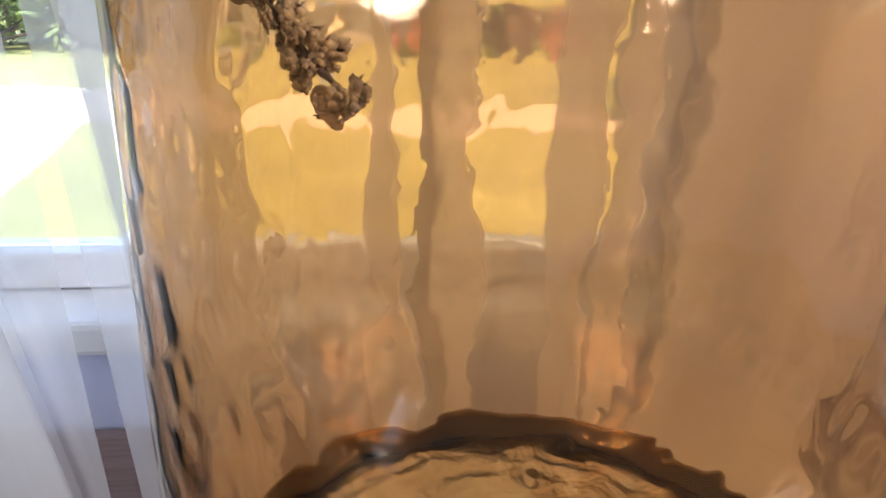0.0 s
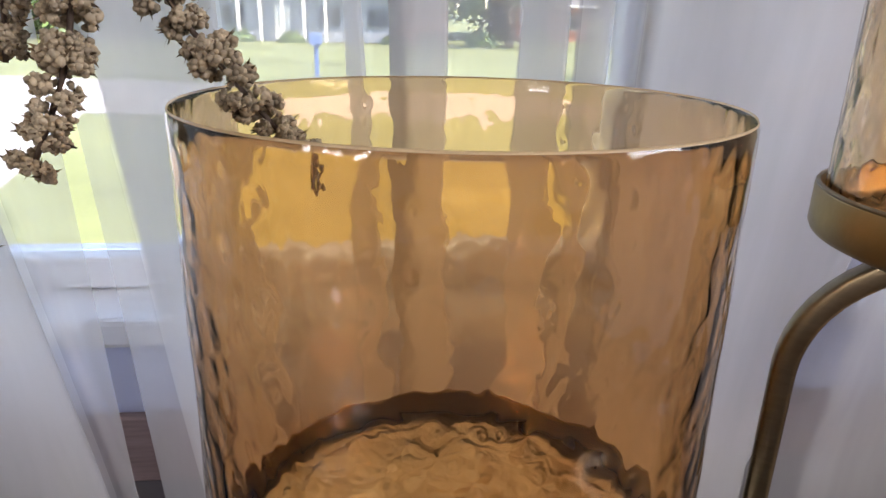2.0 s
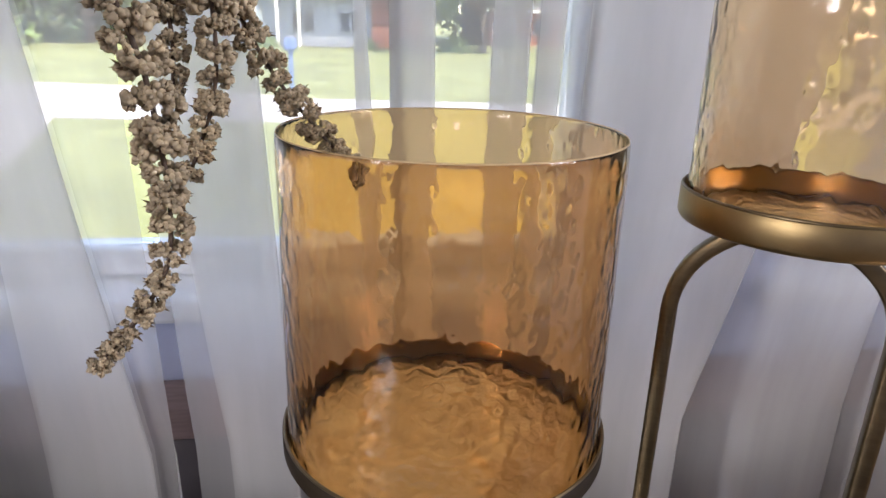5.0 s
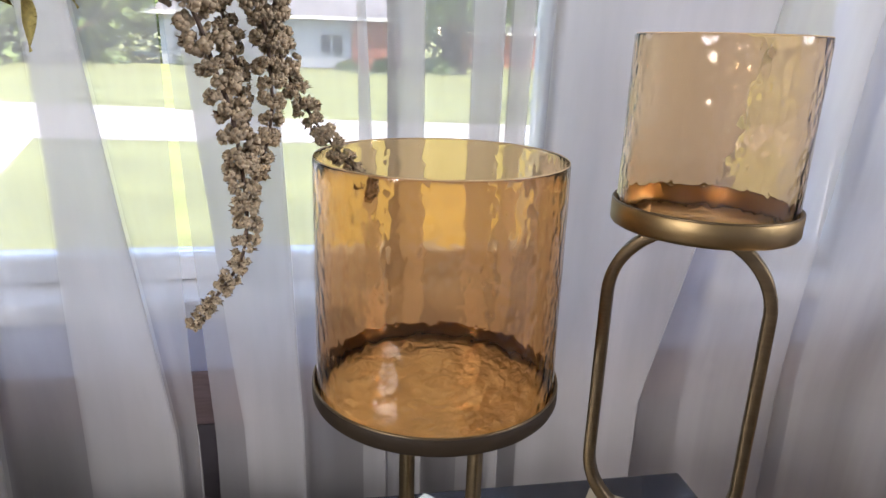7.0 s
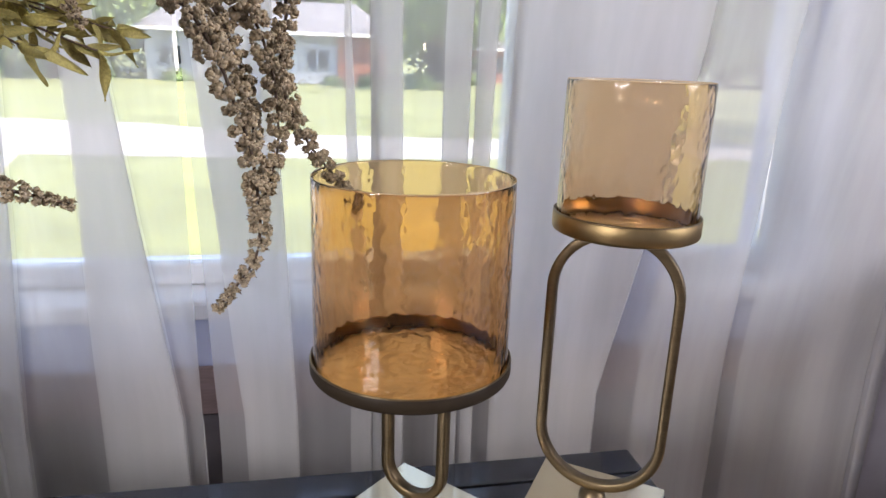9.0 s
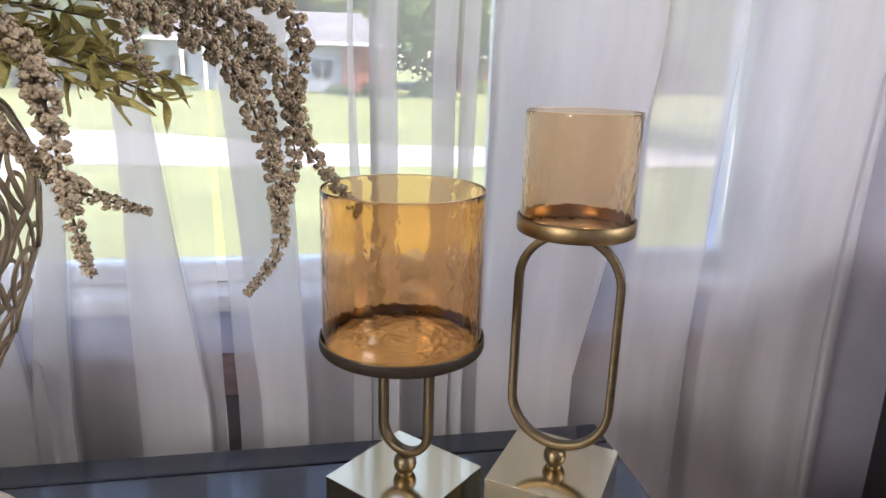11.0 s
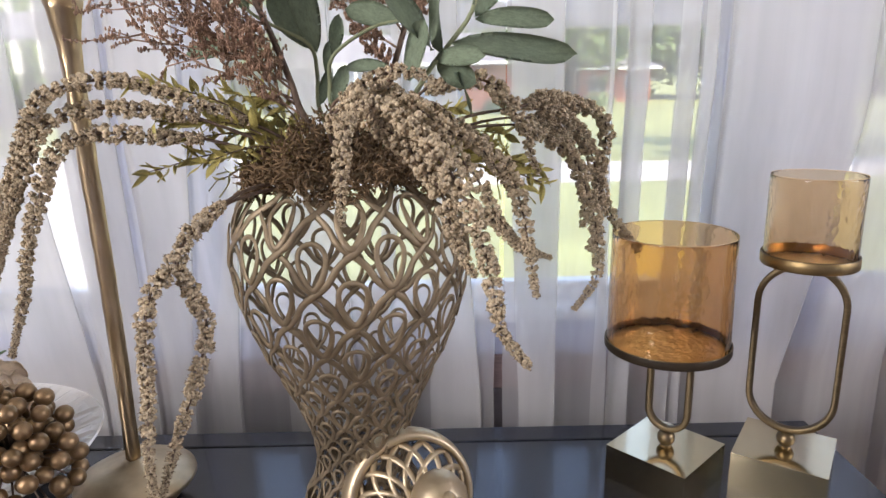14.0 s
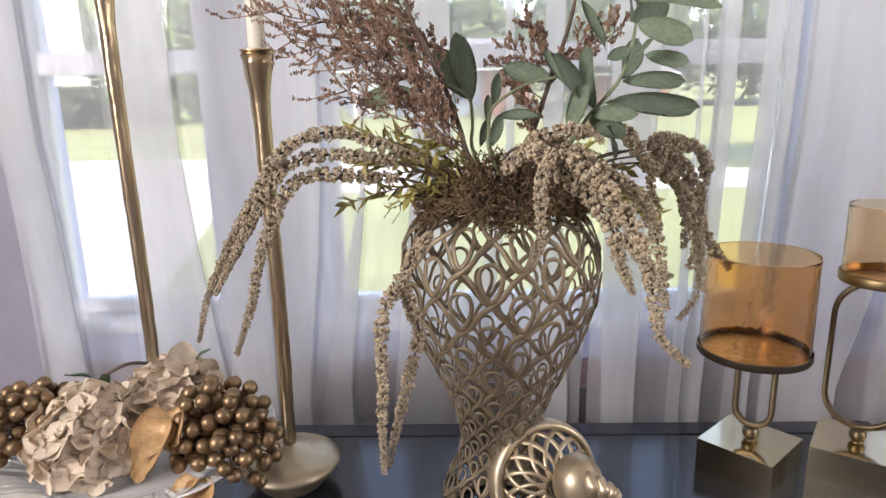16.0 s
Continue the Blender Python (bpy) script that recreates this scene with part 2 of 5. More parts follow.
def tube_arrays(path, radii, sides=6, closed=False, flat=1.0, normals=None):
    """Vertices and faces of a tube along a path; flat squeezes it along the given normals."""
    path = np.array(path, float)
    n = len(path)
    if closed:
        tan = np.roll(path, -1, 0) - np.roll(path, 1, 0)
    else:
        tan = np.gradient(path, axis=0)
    tan /= np.linalg.norm(tan, axis=1)[:, None] + 1e-12
    if normals is None:
        ref = np.array([0.31, 0.22, 0.92]) if abs(tan[:, 2]).mean() < 0.8 else np.array([0.9, 0.3, 0.1])
        side = np.cross(tan, ref)
        side /= np.linalg.norm(side, axis=1)[:, None] + 1e-12
        up = np.cross(side, tan)
    else:
        up = np.array(normals, float)
        side = np.cross(tan, up)
        side /= np.linalg.norm(side, axis=1)[:, None] + 1e-12
    radii = np.broadcast_to(np.array(radii, float), (n,))
    a = np.linspace(0, 2 * np.pi, sides, endpoint=False)
    verts = path[:, None] + radii[:, None, None] * (np.cos(a)[None, :, None] * side[:, None] + flat * np.sin(a)[None, :, None] * up[:, None])
    faces = []
    for i in range(n if closed else n - 1):
        k = (i + 1) % n
        for j in range(sides):
            q = (j + 1) % sides
            faces.append((i * sides + j, i * sides + q, k * sides + q, k * sides + j))
    if not closed:
        faces.append(tuple(range(sides))[::-1])
        faces.append(tuple((n - 1) * sides + j for j in range(sides)))
    return verts.reshape(-1, 3), faces


class Heap:
    """Gathers vertices and faces of many small pieces into one mesh."""

    def __init__(self):
        self.v, self.f, self.n = [], [], 0

    def add(self, verts, faces):
        self.v.append(np.asarray(verts, float))
        self.f.extend([tuple(i + self.n for i in f) for f in faces])
        self.n += len(verts)

    def mesh(self, name, material, smooth=True):
        return array_mesh(name, np.concatenate(self.v).tolist(), self.f, material, smooth)


def child(name, me, parent, label=""):
    ob = new(name, me)
    ob.parent = parent
    if label:
        tagged(ob, label)
    return ob


def ico(level):
    bm = bmesh.new()
    bmesh.ops.create_icosphere(bm, subdivisions=level, radius=1)
    bm.verts.ensure_lookup_table()
    v, f = np.array([v.co[:] for v in bm.verts]), [tuple(x.index for x in p.verts) for p in bm.faces]
    bm.free()
    return v, f


ICO1 = ico(1)

# ---------------------------------------------------------------- room
T = 0.80          # table top
WALL_Y = 0.45     # inner face of the window wall


def structure(name, bm, material, label, category, smooth=False):
    return tagged(new(name, as_mesh(name, bm, material, smooth)), label, category, kind="structure")


OPEN = [(-1.30, -0.93), (-0.70, 0.24), (0.455, 0.67)]
SILL, HEAD = 0.945, 2.12

bm = bmesh.new()
xs = [X0 - 0.15] + [x for o in OPEN for x in o] + [X1 + 0.15]
for a, b in zip(xs[::2], xs[1::2]):
    box(a, b, WALL_Y, WALL_Y + 0.15, SILL, HEAD, bm=bm)
box(X0 - 0.15, X1 + 0.15, WALL_Y, WALL_Y + 0.15, HEAD, ZC, bm=bm)
box(X0 - 0.15, X1 + 0.15, WALL_Y, WALL_Y + 0.15, 0, SILL, bm=bm)
structure("wall_north", bm, WALL_PAINT, "pale painted wall with three window openings", "wall")
bm = bmesh.new()
for a, b, c, d in ((Y0, -2.5, 0, ZC), (-1.3, WALL_Y, 0, ZC), (-2.5, -1.3, 0, 1.4), (-2.5, -1.3, 2.4, ZC)):
    box(X0 - 0.15, X0, a, b, c, d, bm=bm)
structure("wall_west", bm, SIDE_SHADE, "grey mauve side wall with a window opening", "wall")
bm = bmesh.new()
for a, b, c, d in ((Y0, -1.7, 0, ZC), (-0.5, WALL_Y, 0, ZC), (-1.7, -0.5, 0, 1.4), (-1.7, -0.5, 2.4, ZC)):
    box(X1, X1 + 0.15, a, b, c, d, bm=bm)
structure("wall_east", bm, WALL_PAINT, "pale blue painted side wall with a window opening", "wall")
structure("wall_south", box(X0 - 0.15, X1 + 0.15, Y0 - 0.15, Y0, 0, ZC), WALL_PAINT, "plain pale blue painted rear wall", "wall")
structure("ceiling", box(X0 - 0.15, X1 + 0.15, Y0 - 0.15, WALL_Y + 0.15, ZC, ZC + 0.15), CEIL_PAINT, "flat white painted ceiling", "ceiling")
floor = structure("floor", box(X0 - 0.15, X1 + 0.15, Y0 - 0.15, WALL_Y + 0.15, -0.12, -0.012), DARK_PANEL, "oak board floor laid over a dark subfloor", "floor")
bm = bmesh.new()
box(X0, X1, WALL_Y - 0.012, WALL_Y - 0.002, 0.785, 0.853, 0.003, bm=bm)
structure("trim_dado", bm, MAUVE_WOOD, "mauve brown wooden dado rail under the windows", "trim")
structure("wainscot", box(X0, X1, WALL_Y - 0.008, WALL_Y - 0.002, 0.10, 0.783), DARK_PANEL, "dark charcoal painted lower wall panel", "wainscot")
# added sheets on the wall; their colour carries the shade beside the curtain
structure("wall_shade_sheet", box(-1.80, -1.318, WALL_Y - 0.022, WALL_Y - 0.0185, 0.10, ZC - 0.001), SIDE_SHADE, "thin grey mauve sheet standing in for shaded wall beside the curtain", "wall")
structure("wall_shade_sheet_east", box(0.715, 1.30, WALL_Y - 0.022, WALL_Y - 0.0185, 0.10, ZC - 0.001), SIDE_SHADE, "thin grey mauve sheet standing in for shaded wall beside the curtain", "wall")
structure("baseboard", box(X0, X1, WALL_Y - 0.018, WALL_Y - 0.002, 0.0, 0.10, 0.004), WHITE_TRIM, "white painted baseboard", "baseboard")


def window(name, x0, x1, label):
    w = tagged(empty(name, (0, 0, 0)), label, "window", kind="structure")
    z0, z1, y0, y1 = SILL, HEAD, 0.495, 0.545
    rail0, rail1 = 1.452, 1.498
    part("sill", box(x0 - 0.02, x1 + 0.02, 0.432, 0.53, z0 - 0.024, z0 + 0.002, 0.005), WHITE_TRIM, w, "white painted window stool")
    for a, b in ((x0, x0 + 0.022), (x1 - 0.022, x1)):
        part("jamb", box(a, b, y0, y1, z0 + 0.003, z1, 0.003), WHITE_TRIM, w)
    for name_, a, b in (("bottom_rail", z0 + 0.003, z0 + 0.032), ("meeting_rail", rail0, rail1), ("top_rail", z1 - 0.03, z1)):
        part(name_, box(x0 + 0.0225, x1 - 0.0225, y0 + 0.002, y1 - 0.002, a, b, 0.003), WHITE_TRIM, w)
    for a, b in ((z0 + 0.0325, rail0 - 0.0005), (rail1 + 0.0005, z1 - 0.0305)):
        p = part("pane", box(x0 + 0.0225, x1 - 0.0225, 0.518, 0.522, a, b), PANE, w, "clear window pane")
        p.visible_shadow = False
    return w


for i, (a, b) in enumerate(OPEN):
    window("window_%d" % (i + 1), a, b, "white framed double-hung window behind sheer curtains")
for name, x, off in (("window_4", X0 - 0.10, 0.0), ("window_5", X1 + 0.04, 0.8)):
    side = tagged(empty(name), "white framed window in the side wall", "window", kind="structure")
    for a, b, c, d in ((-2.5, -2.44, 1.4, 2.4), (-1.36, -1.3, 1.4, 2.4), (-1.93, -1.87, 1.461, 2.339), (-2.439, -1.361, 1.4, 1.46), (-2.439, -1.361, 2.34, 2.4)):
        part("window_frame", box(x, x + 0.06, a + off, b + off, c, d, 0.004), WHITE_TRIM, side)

# ---------------------------------------------------------------- sheer curtains


def curtain(folds, xa, xb, y_top, y_bot, label):
    """A hanging sheet. folds: (top x0, top x1, bottom x0, bottom x1), where the cloth doubles back on itself."""
    top, bot = [(xa[0], 0)], [(xa[1], 0)]
    for i, (a, b, c, d) in enumerate(folds):
        close = i + 1 < len(folds) and folds[i + 1][0] - b < 0.012
        for row, u, v in ((top, a, b), (bot, c, d)):
            w = v - u
            y = 0.0
            for turn, x in enumerate((v, u, v)):
                e = 0.003 if turn % 2 == 0 else -0.003
                row += ([(u, y)] if turn == 0 else []) + [(x - e, y), (x, y + 0.0022)]
                y += 0.0048
            row += [(v + 0.0005, 0.006)] if close else [(v + 0.006, y - 0.003), (v + 0.014, 0.006), (v + 0.024, 0.001)]
    top.append((xb[0], 0))
    bot.append((xb[1], 0))
    fine_t, fine_b = [], []
    dense = []
    for i in range(len(top) - 1):
        stripe = any(a - 0.0005 <= min(top[i][0], top[i + 1][0]) and max(top[i][0], top[i + 1][0]) <= b + 0.0005 for a, b, _, _ in folds)
        n = max(1, int(abs(top[i + 1][0] - top[i][0]) / 0.012))
        for j in range(n):
            t = j / n
            dense.append(stripe)
            fine_t.append((top[i][0] * (1 - t) + top[i + 1][0] * t, top[i][1] * (1 - t) + top[i + 1][1] * t))
            fine_b.append((bot[i][0] * (1 - t) + bot[i + 1][0] * t, bot[i][1] * (1 - t) + bot[i + 1][1] * t))
    fine_t.append(top[-1])
    fine_b.append(bot[-1])
    rows = 44
    za, zb = 2.32, 0.015
    verts, faces = [], []
    n = len(fine_t)
    for r in range(rows + 1):
        z = za + (zb - za) * r / rows
        k = min(1.3, max(-0.2, (1.20 - z) / 0.34)) if z > 0.8 else 1.18 + 0.25 * (0.8 - z)
        yb = y_top + (y_bot - y_top) * min(1.15, max(-0.4, (1.2 - z) / 0.34))
        for (xt, yt), (xo, yo) in zip(fine_t, fine_b):
            x = xt + (xo - xt) * k
            w = 0.004 * math.sin(x * 55 + 3.1 * math.sin(z * 1.4)) + 0.003 * noise.noise((x * 9, z * 2.2, 3.3))
            verts.append((x + 0.0022 * noise.noise((x * 14, z * 5, 9.1)), yb + yt + (yo - yt) * k * 0.3 + w, z))
    for r in range(rows):
        for i in range(n - 1):
            faces.append((r * n + i, r * n + i + 1, (r + 1) * n + i + 1, (r + 1) * n + i))
    me = array_mesh("sheer_curtain", verts, faces, SHEER)
    me.materials.append(SHEER_STRIPE)
    me.materials.append(SHEER_CLOSE)
    for i, p in enumerate(me.polygons):
        x = fine_t[i % (n - 1)][0]
        p.material_index = 0 if x > 0.39 else 1 if dense[i % (n - 1)] else 2 if x < -0.61 and not -1.19 < x < -1.07 else 0
    ob = new("sheer_curtain", me)
    return tagged(ob, label, "curtain", "sheer curtain panels")


curtain([(-1.255, -1.185, -1.285, -1.20), (-1.035, -0.927, -1.06, -0.915), (-0.880, -0.79, -0.90, -0.81), (-0.775, -0.685, -0.785, -0.735),
         (-0.62, -0.606, -0.70, -0.65), (-0.52, -0.44, -0.56, -0.44), (-0.36, -0.34, -0.43, -0.385), (-0.283, -0.240, -0.301, -0.215)],
        (-1.262, -1.295), (-0.176, -0.186), 0.330, 0.385, "white sheer voile curtain panel in loose folds")
curtain([(-0.160, -0.080, -0.142, -0.073), (-0.009, 0.001, -0.004, 0.020), (0.017, 0.052, 0.024, 0.064), (0.098, 0.127, 0.108, 0.137), (0.133, 0.153, 0.142, 0.160), (0.172, 0.388, 0.185, 0.350),
         (0.396, 0.512, 0.402, 0.535), (0.548, 0.742, 0.562, 0.784)],
        (-0.171, -0.170), (0.749, 0.790), 0.338, 0.392, "white sheer voile curtain panel in deep folds")
rod = tagged(empty("curtain_rod"), "slim brass curtain rod above the windows", "curtain rod")
v, f = tube_arrays([(-1.5, 0.345, 2.335), (-0.3, 0.345, 2.335), (1.0, 0.345, 2.335)], 0.011, 12)
child("rod", array_mesh("rod", v.tolist(), f, BRASS), rod)
for x in (-1.42, -0.3, 0.93):
    part("bracket", box(x - 0.01, x + 0.01, 0.345, 0.4495, 2.318, 2.332, 0.002), BRASS, rod)

# ---------------------------------------------------------------- sideboard table
table = tagged(empty("sideboard", (0, 0, 0)), "black lacquered wooden sideboard with a glossy top", "sideboard")
part("top_board", box(-1.36, 0.324, -0.30, 0.2195, T - 0.028, T, 0.003), DARK_WOOD, table)
part("back_strip", box(-1.36, 0.324, 0.2215, 0.266, T - 0.028, T, 0.003), DARK_WOOD, table)
part("carcass", box(-1.33, 0.298, -0.27, 0.24, 0.12, T - 0.0285, 0.003), DARK_WOOD, table)
for i in range(4):
    d = part("door", box(-1.32 + i * 0.404, -0.922 + i * 0.404, -0.288, -0.2705, 0.15, 0.755, 0.004), DARK_WOOD, table)
    part("handle", box(-0.96 + i * 0.404, -0.95 + i * 0.404, -0.305, -0.2885, 0.42, 0.54, 0.003), BRASS, d, "slim brass handle")
for x in (-1.30, 0.23):
    for y in (-0.25, 0.18):
        part("leg", box(x, x + 0.045, y, y + 0.045, 0.0, 0.1195, 0.004), DARK_WOOD, table)

cab = tagged(empty("black_cabinet", (0, 0, 0)), "tall black cabinet beside the curtain", "cabinet")
part("body", box(0.835, 1.25, 0.03, 0.31, 0.03, 1.02, 0.006), BLACK, cab)
part("cabinet_top", box(0.825, 1.26, 0.015, 0.315, 1.021, 1.045, 0.004), BLACK, cab)
part("cabinet_door", box(0.845, 1.24, 0.012, 0.029, 0.06, 1.0, 0.004), BLACK, cab)
for x in (0.86, 1.19):
    part("foot", box(x, x + 0.03, 0.10, 0.26, 0.0, 0.0295, 0.003), BLACK, cab)

# ---------------------------------------------------------------- candle holders


def stadium(width, z0, z1, open_top=None):
    """Centre line of an upright oval loop in the xz plane, bottom at z0."""
    r = width / 2
    pts = []
    if open_top is None:
        for i in range(24):
            a = math.pi * i / 24
            pts.append((r * math.cos(a), 0, z1 - r + r * math.sin(a)))
        pts += [(-r, 0, z1 - r - (z1 - z0 - 2 * r) * k / 8) for k in range(8)]
        for i in range(24):
            a = math.pi + math.pi * i / 24
            pts.append((r * math.cos(a), 0, z0 + r + r * math.sin(a)))
        pts += [(r, 0, z0 + r + (z1 - z0 - 2 * r) * k / 8) for k in range(8)]
    else:
        pts += [(-r, 0, open_top - (open_top - z0 - r) * k / 8) for k in range(8)]
        for i in range(25):
            a = math.pi + math.pi * i / 24
            pts.append((r * math.cos(a), 0, z0 + r + r * math.sin(a)))
        pts += [(r, 0, z0 + r + (open_top - z0 - r) * k / 8) for k in range(1, 9)]
    return pts


def bar(path, w, d, closed):
    """A bar of rounded oblong section along a path in the xz plane."""
    path = np.array(path, float)
    tan = (np.roll(path, -1, 0) - np.roll(path, 1, 0)) if closed else np.gradient(path, axis=0)
    tan /= np.linalg.norm(tan, axis=1)[:, None]
    nor = np.cross(tan, (0, 1, 0))
    sect = []
    for cx, cy, a0 in ((1, 1, 0), (-1, 1, 90), (-1, -1, 180), (1, -1, 270)):
        for a in (0, 45, 90):
            q = radians(a0 + a)
            sect.append((cx * (w / 2 - 0.0016) + 0.0016 * math.cos(q), cy * (d / 2 - 0.0016) + 0.0016 * math.sin(q)))
    s, n = len(sect), len(path)
    verts = [path[i] + nor[i] * a + np.array((0, b, 0)) for i in range(n) for a, b in sect]
    faces = []
    for i in range(n if closed else n - 1):
        k = (i + 1) % n
        for j in range(s):
            q = (j + 1) % s
            faces.append((i * s + j, i * s + q, k * s + q, k * s + j))
    return np.array(verts), faces


def candle_holder(x, y, turn, loop_turn, glass_at, glass_r, tray_z, tray_h, rim_z, loop_w, closed, glass, label, loop_metal, tray_metal, taper=0.0):
    h = tagged(empty("candle_holder", (x, y, T)), label, "candle holder", "brass candle holders with amber glass")
    base = part("base", box(-0.0595, 0.0595, -0.0595, 0.0595, 0.0, 0.051, 0.0002), POLISHED, h, "square polished brass block base")
    base.rotation_euler = (0, 0, radians(turn))
    prof = [(0.0, 0.0505)] + [(0.0125 * math.cos(radians(a)), 0.0625 + 0.0125 * math.sin(radians(a))) for a in range(-80, 90, 10)] + [(0, 0.075)]
    part("ball_joint", revolve(prof, 32), BRASS, h, smooth=True)
    part("collar", revolve([(0, 0.0505), (0.008, 0.0505), (0.008, 0.053), (0, 0.053)], 32), BRASS, h, smooth=False)
    z0 = 0.0765
    w = 0.0085
    if closed:
        path = stadium(loop_w - w, z0, tray_z - T - w / 2)
    else:
        path = stadium(loop_w - w, z0, 0, tray_z - T + 0.0005)
    v, f = bar(path, w, 0.0105, closed)
    bm_ = array_mesh("loop", v.tolist(), f, loop_metal, True)
    lp = child("loop", bm_, h, "oval brass loop bar")
    lp.rotation_euler = (0, 0, radians(loop_turn))
    gx, gy = glass_at[0] - x, glass_at[1] - y
    tr, zt = glass_r + 0.003, tray_z - T
    prof = [(0, zt), (tr - 0.0025, zt), (tr - 0.0008, zt + 0.0008), (tr, zt + 0.0025), (tr, zt + tray_h - 0.0008), (tr - 0.0006, zt + tray_h), (tr - 0.0014, zt + tray_h), (tr - 0.002, zt + tray_h - 0.0008),
            (tr - 0.002, zt + 0.004), (tr - 0.003, zt + 0.0022), (0, zt + 0.0022)]
    tray = part("tray", revolve(prof, 96), TRAY_SIDE if closed else TRAY_EDGE, h, "round shallow brass tray" if closed else "round shallow brass tray with its dark reflection in the colour", smooth=True)
    tray.location = (gx, gy, 0)
    rings = [(0, zt + 0.0031)] + [((tr - 0.0032) * k / 30, zt + 0.0031 + 0.00034 * math.sin(k * 1.9)) for k in range(1, 30)]
    ring = [((tr - 0.001) * math.cos(a), (tr - 0.001) * math.sin(a), zt + tray_h) for a in np.linspace(0, 2 * math.pi, 96, endpoint=False)]
    v, f = tube_arrays(ring, 0.0009, 6, True)
    child("tray_lip", array_mesh("tray_lip", v.tolist(), f, BRASS), tray, "thin brass lip ring")
    part("tray_floor", revolve(rings + [(tr - 0.0032, zt + 0.0024), (0, zt + 0.0024)], 96), tray_metal, tray, "polished brass tray floor with soft turned rings", smooth=True)
    g0, g1, r = zt + 0.0036, rim_z - T, glass_r
    wall = 0.0013
    prof = [(r, g0 + 0.0006)]
    prof += [(r, g0 + 0.001 + (g1 - g0 - 0.003) * k / 24) for k in range(1, 25)]
    prof += [(r - 0.0004, g1 - 0.0006), (r - wall / 2, g1), (r - wall + 0.0004, g1 - 0.0006)]
    prof += [(r - wall, g1 - 0.002 - (g1 - g0 - 0.003) * k / 24) for k in range(25)]
    prof += [(r - wall / 2, g0)]
    bm_ = revolve(prof, 120, True)
    for q in bm_.verts:
        rr = math.hypot(q.co.x, q.co.y)
        lean = 1 - taper * (q.co.z - g0) / (g1 - g0)
        q.co.x *= lean
        q.co.y *= lean
        if rr > r * 0.9 and q.co.z < g1 - 0.004:
            k = 1 + 0.0055 * noise.noise((q.co.x * 75, q.co.y * 75, q.co.z * 40 + 7 * x)) * min(1, (g1 - q.co.z) / 0.03)
            q.co.x *= k
            q.co.y *= k
    gl = part("glass_cylinder", bm_, glass, h, "hammered amber glass cylinder, open and empty", smooth=True)
    gl.data.materials.append(GLASS_RIM)
    for q in gl.data.polygons:
        if min(gl.data.vertices[i].co.z for i in q.vertices) > g1 - 0.0008:
            q.material_index = 1
    gl.location = (gx, gy, 0)
    return h


candle_holder(0.038, 0.1155, 43, -38, (0.0348, 0.1275), 0.0818, 0.9955, 0.0125, 1.1595, 0.063, False, AMBER,
              "short brass candle holder with a wide amber glass cylinder", BRASS, TRAY_BRASS, 0.014)
candle_holder(0.2035, 0.1055, 55, -33, (0.2035, 0.1005), 0.0554, 1.1185, 0.0155, 1.2368, 0.114, True, PALE_AMBER,
              "tall brass candle holder with a narrow pale amber glass", BRASS, TRAY_BRASS)

# ---------------------------------------------------------------- candlesticks


def candlestick(x, y, height, label):
    c = tagged(empty("candlestick", (x, y, T)), label, "candlestick", "tall gold candlesticks")
    part("foot", revolve([(0, 0), (0.046, 0), (0.050, 0.003), (0.063, 0.020), (0.075, 0.032), (0.079, 0.038), (0.078, 0.043), (0.062, 0.053), (0.038, 0.060), (0.016, 0.065), (0.0105, 0.070), (0, 0.070)], 64),
         SHELL_GOLD, c, "broad rounded gold foot", smooth=True)
    bm_ = bmesh.new()
    rows = 46
    rings = []
    for i in range(rows):
        z = 0.066 + (height - 0.066) * i / (rows - 1)
        u = (height - z)
        r = 0.0098 + 0.0022 * (i / rows)
        if u < 0.11:
            r += 0.011 * (1 - u / 0.11) ** 2.2
        ring = []
        for k in range(12):
            a = 2 * math.pi * k / 12 + 0.5
            q = r * (1 + 0.10 * math.cos(4 * a) + 0.14 * noise.noise((3 * math.cos(a) + x * 50, 3 * math.sin(a), z * 42)))
            ring.append(bm_.verts.new((q * math.cos(a) + 0.0015 * math.sin(z * 9 + x), q * math.sin(a), z)))
        rings.append(ring)
    for a, b in zip(rings, rings[1:]):
        for k in range(12):
            bm_.faces.new((a[k], a[(k + 1) % 12], b[(k + 1) % 12], b[k]))
    bm_.faces.new(rings[0][::-1])
    bm_.faces.new(rings[-1])
    part("stem", bm_, GOLD_STICK, c, "hammered uneven gold stem", smooth=True)
    part("drip_cup", revolve([(0, height - 0.001), (0.0195, height - 0.001), (0.0235, height + 0.003), (0.0245, height + 0.0055), (0.023, height + 0.0065), (0.0145, height + 0.004), (0.0145, height + 0.001), (0, height + 0.001)], 48), GOLD_STICK, c, smooth=True)
    cd = tagged(empty("candle", (x, y, T + height + 0.001)), "plain ivory taper candle in a gold candlestick", "candle", "ivory candles")
    part("wax", revolve([(0, 0.0005), (0.0122, 0.0005), (0.0122, 0.01), (0.0112, 0.18), (0.009, 0.215), (0.003, 0.224), (0, 0.225)], 32), WAX, cd, smooth=True)
    part("wick", revolve([(0, 0.2245), (0.0009, 0.2245), (0.0007, 0.234), (0, 0.234)], 8), STEM_BROWN, cd)


candlestick(-0.705, 0.080, 0.664, "tall hammered gold candlestick on the sideboard")
candlestick(-0.943, 0.150, 0.80, "taller hammered gold candlestick behind the cake plate")

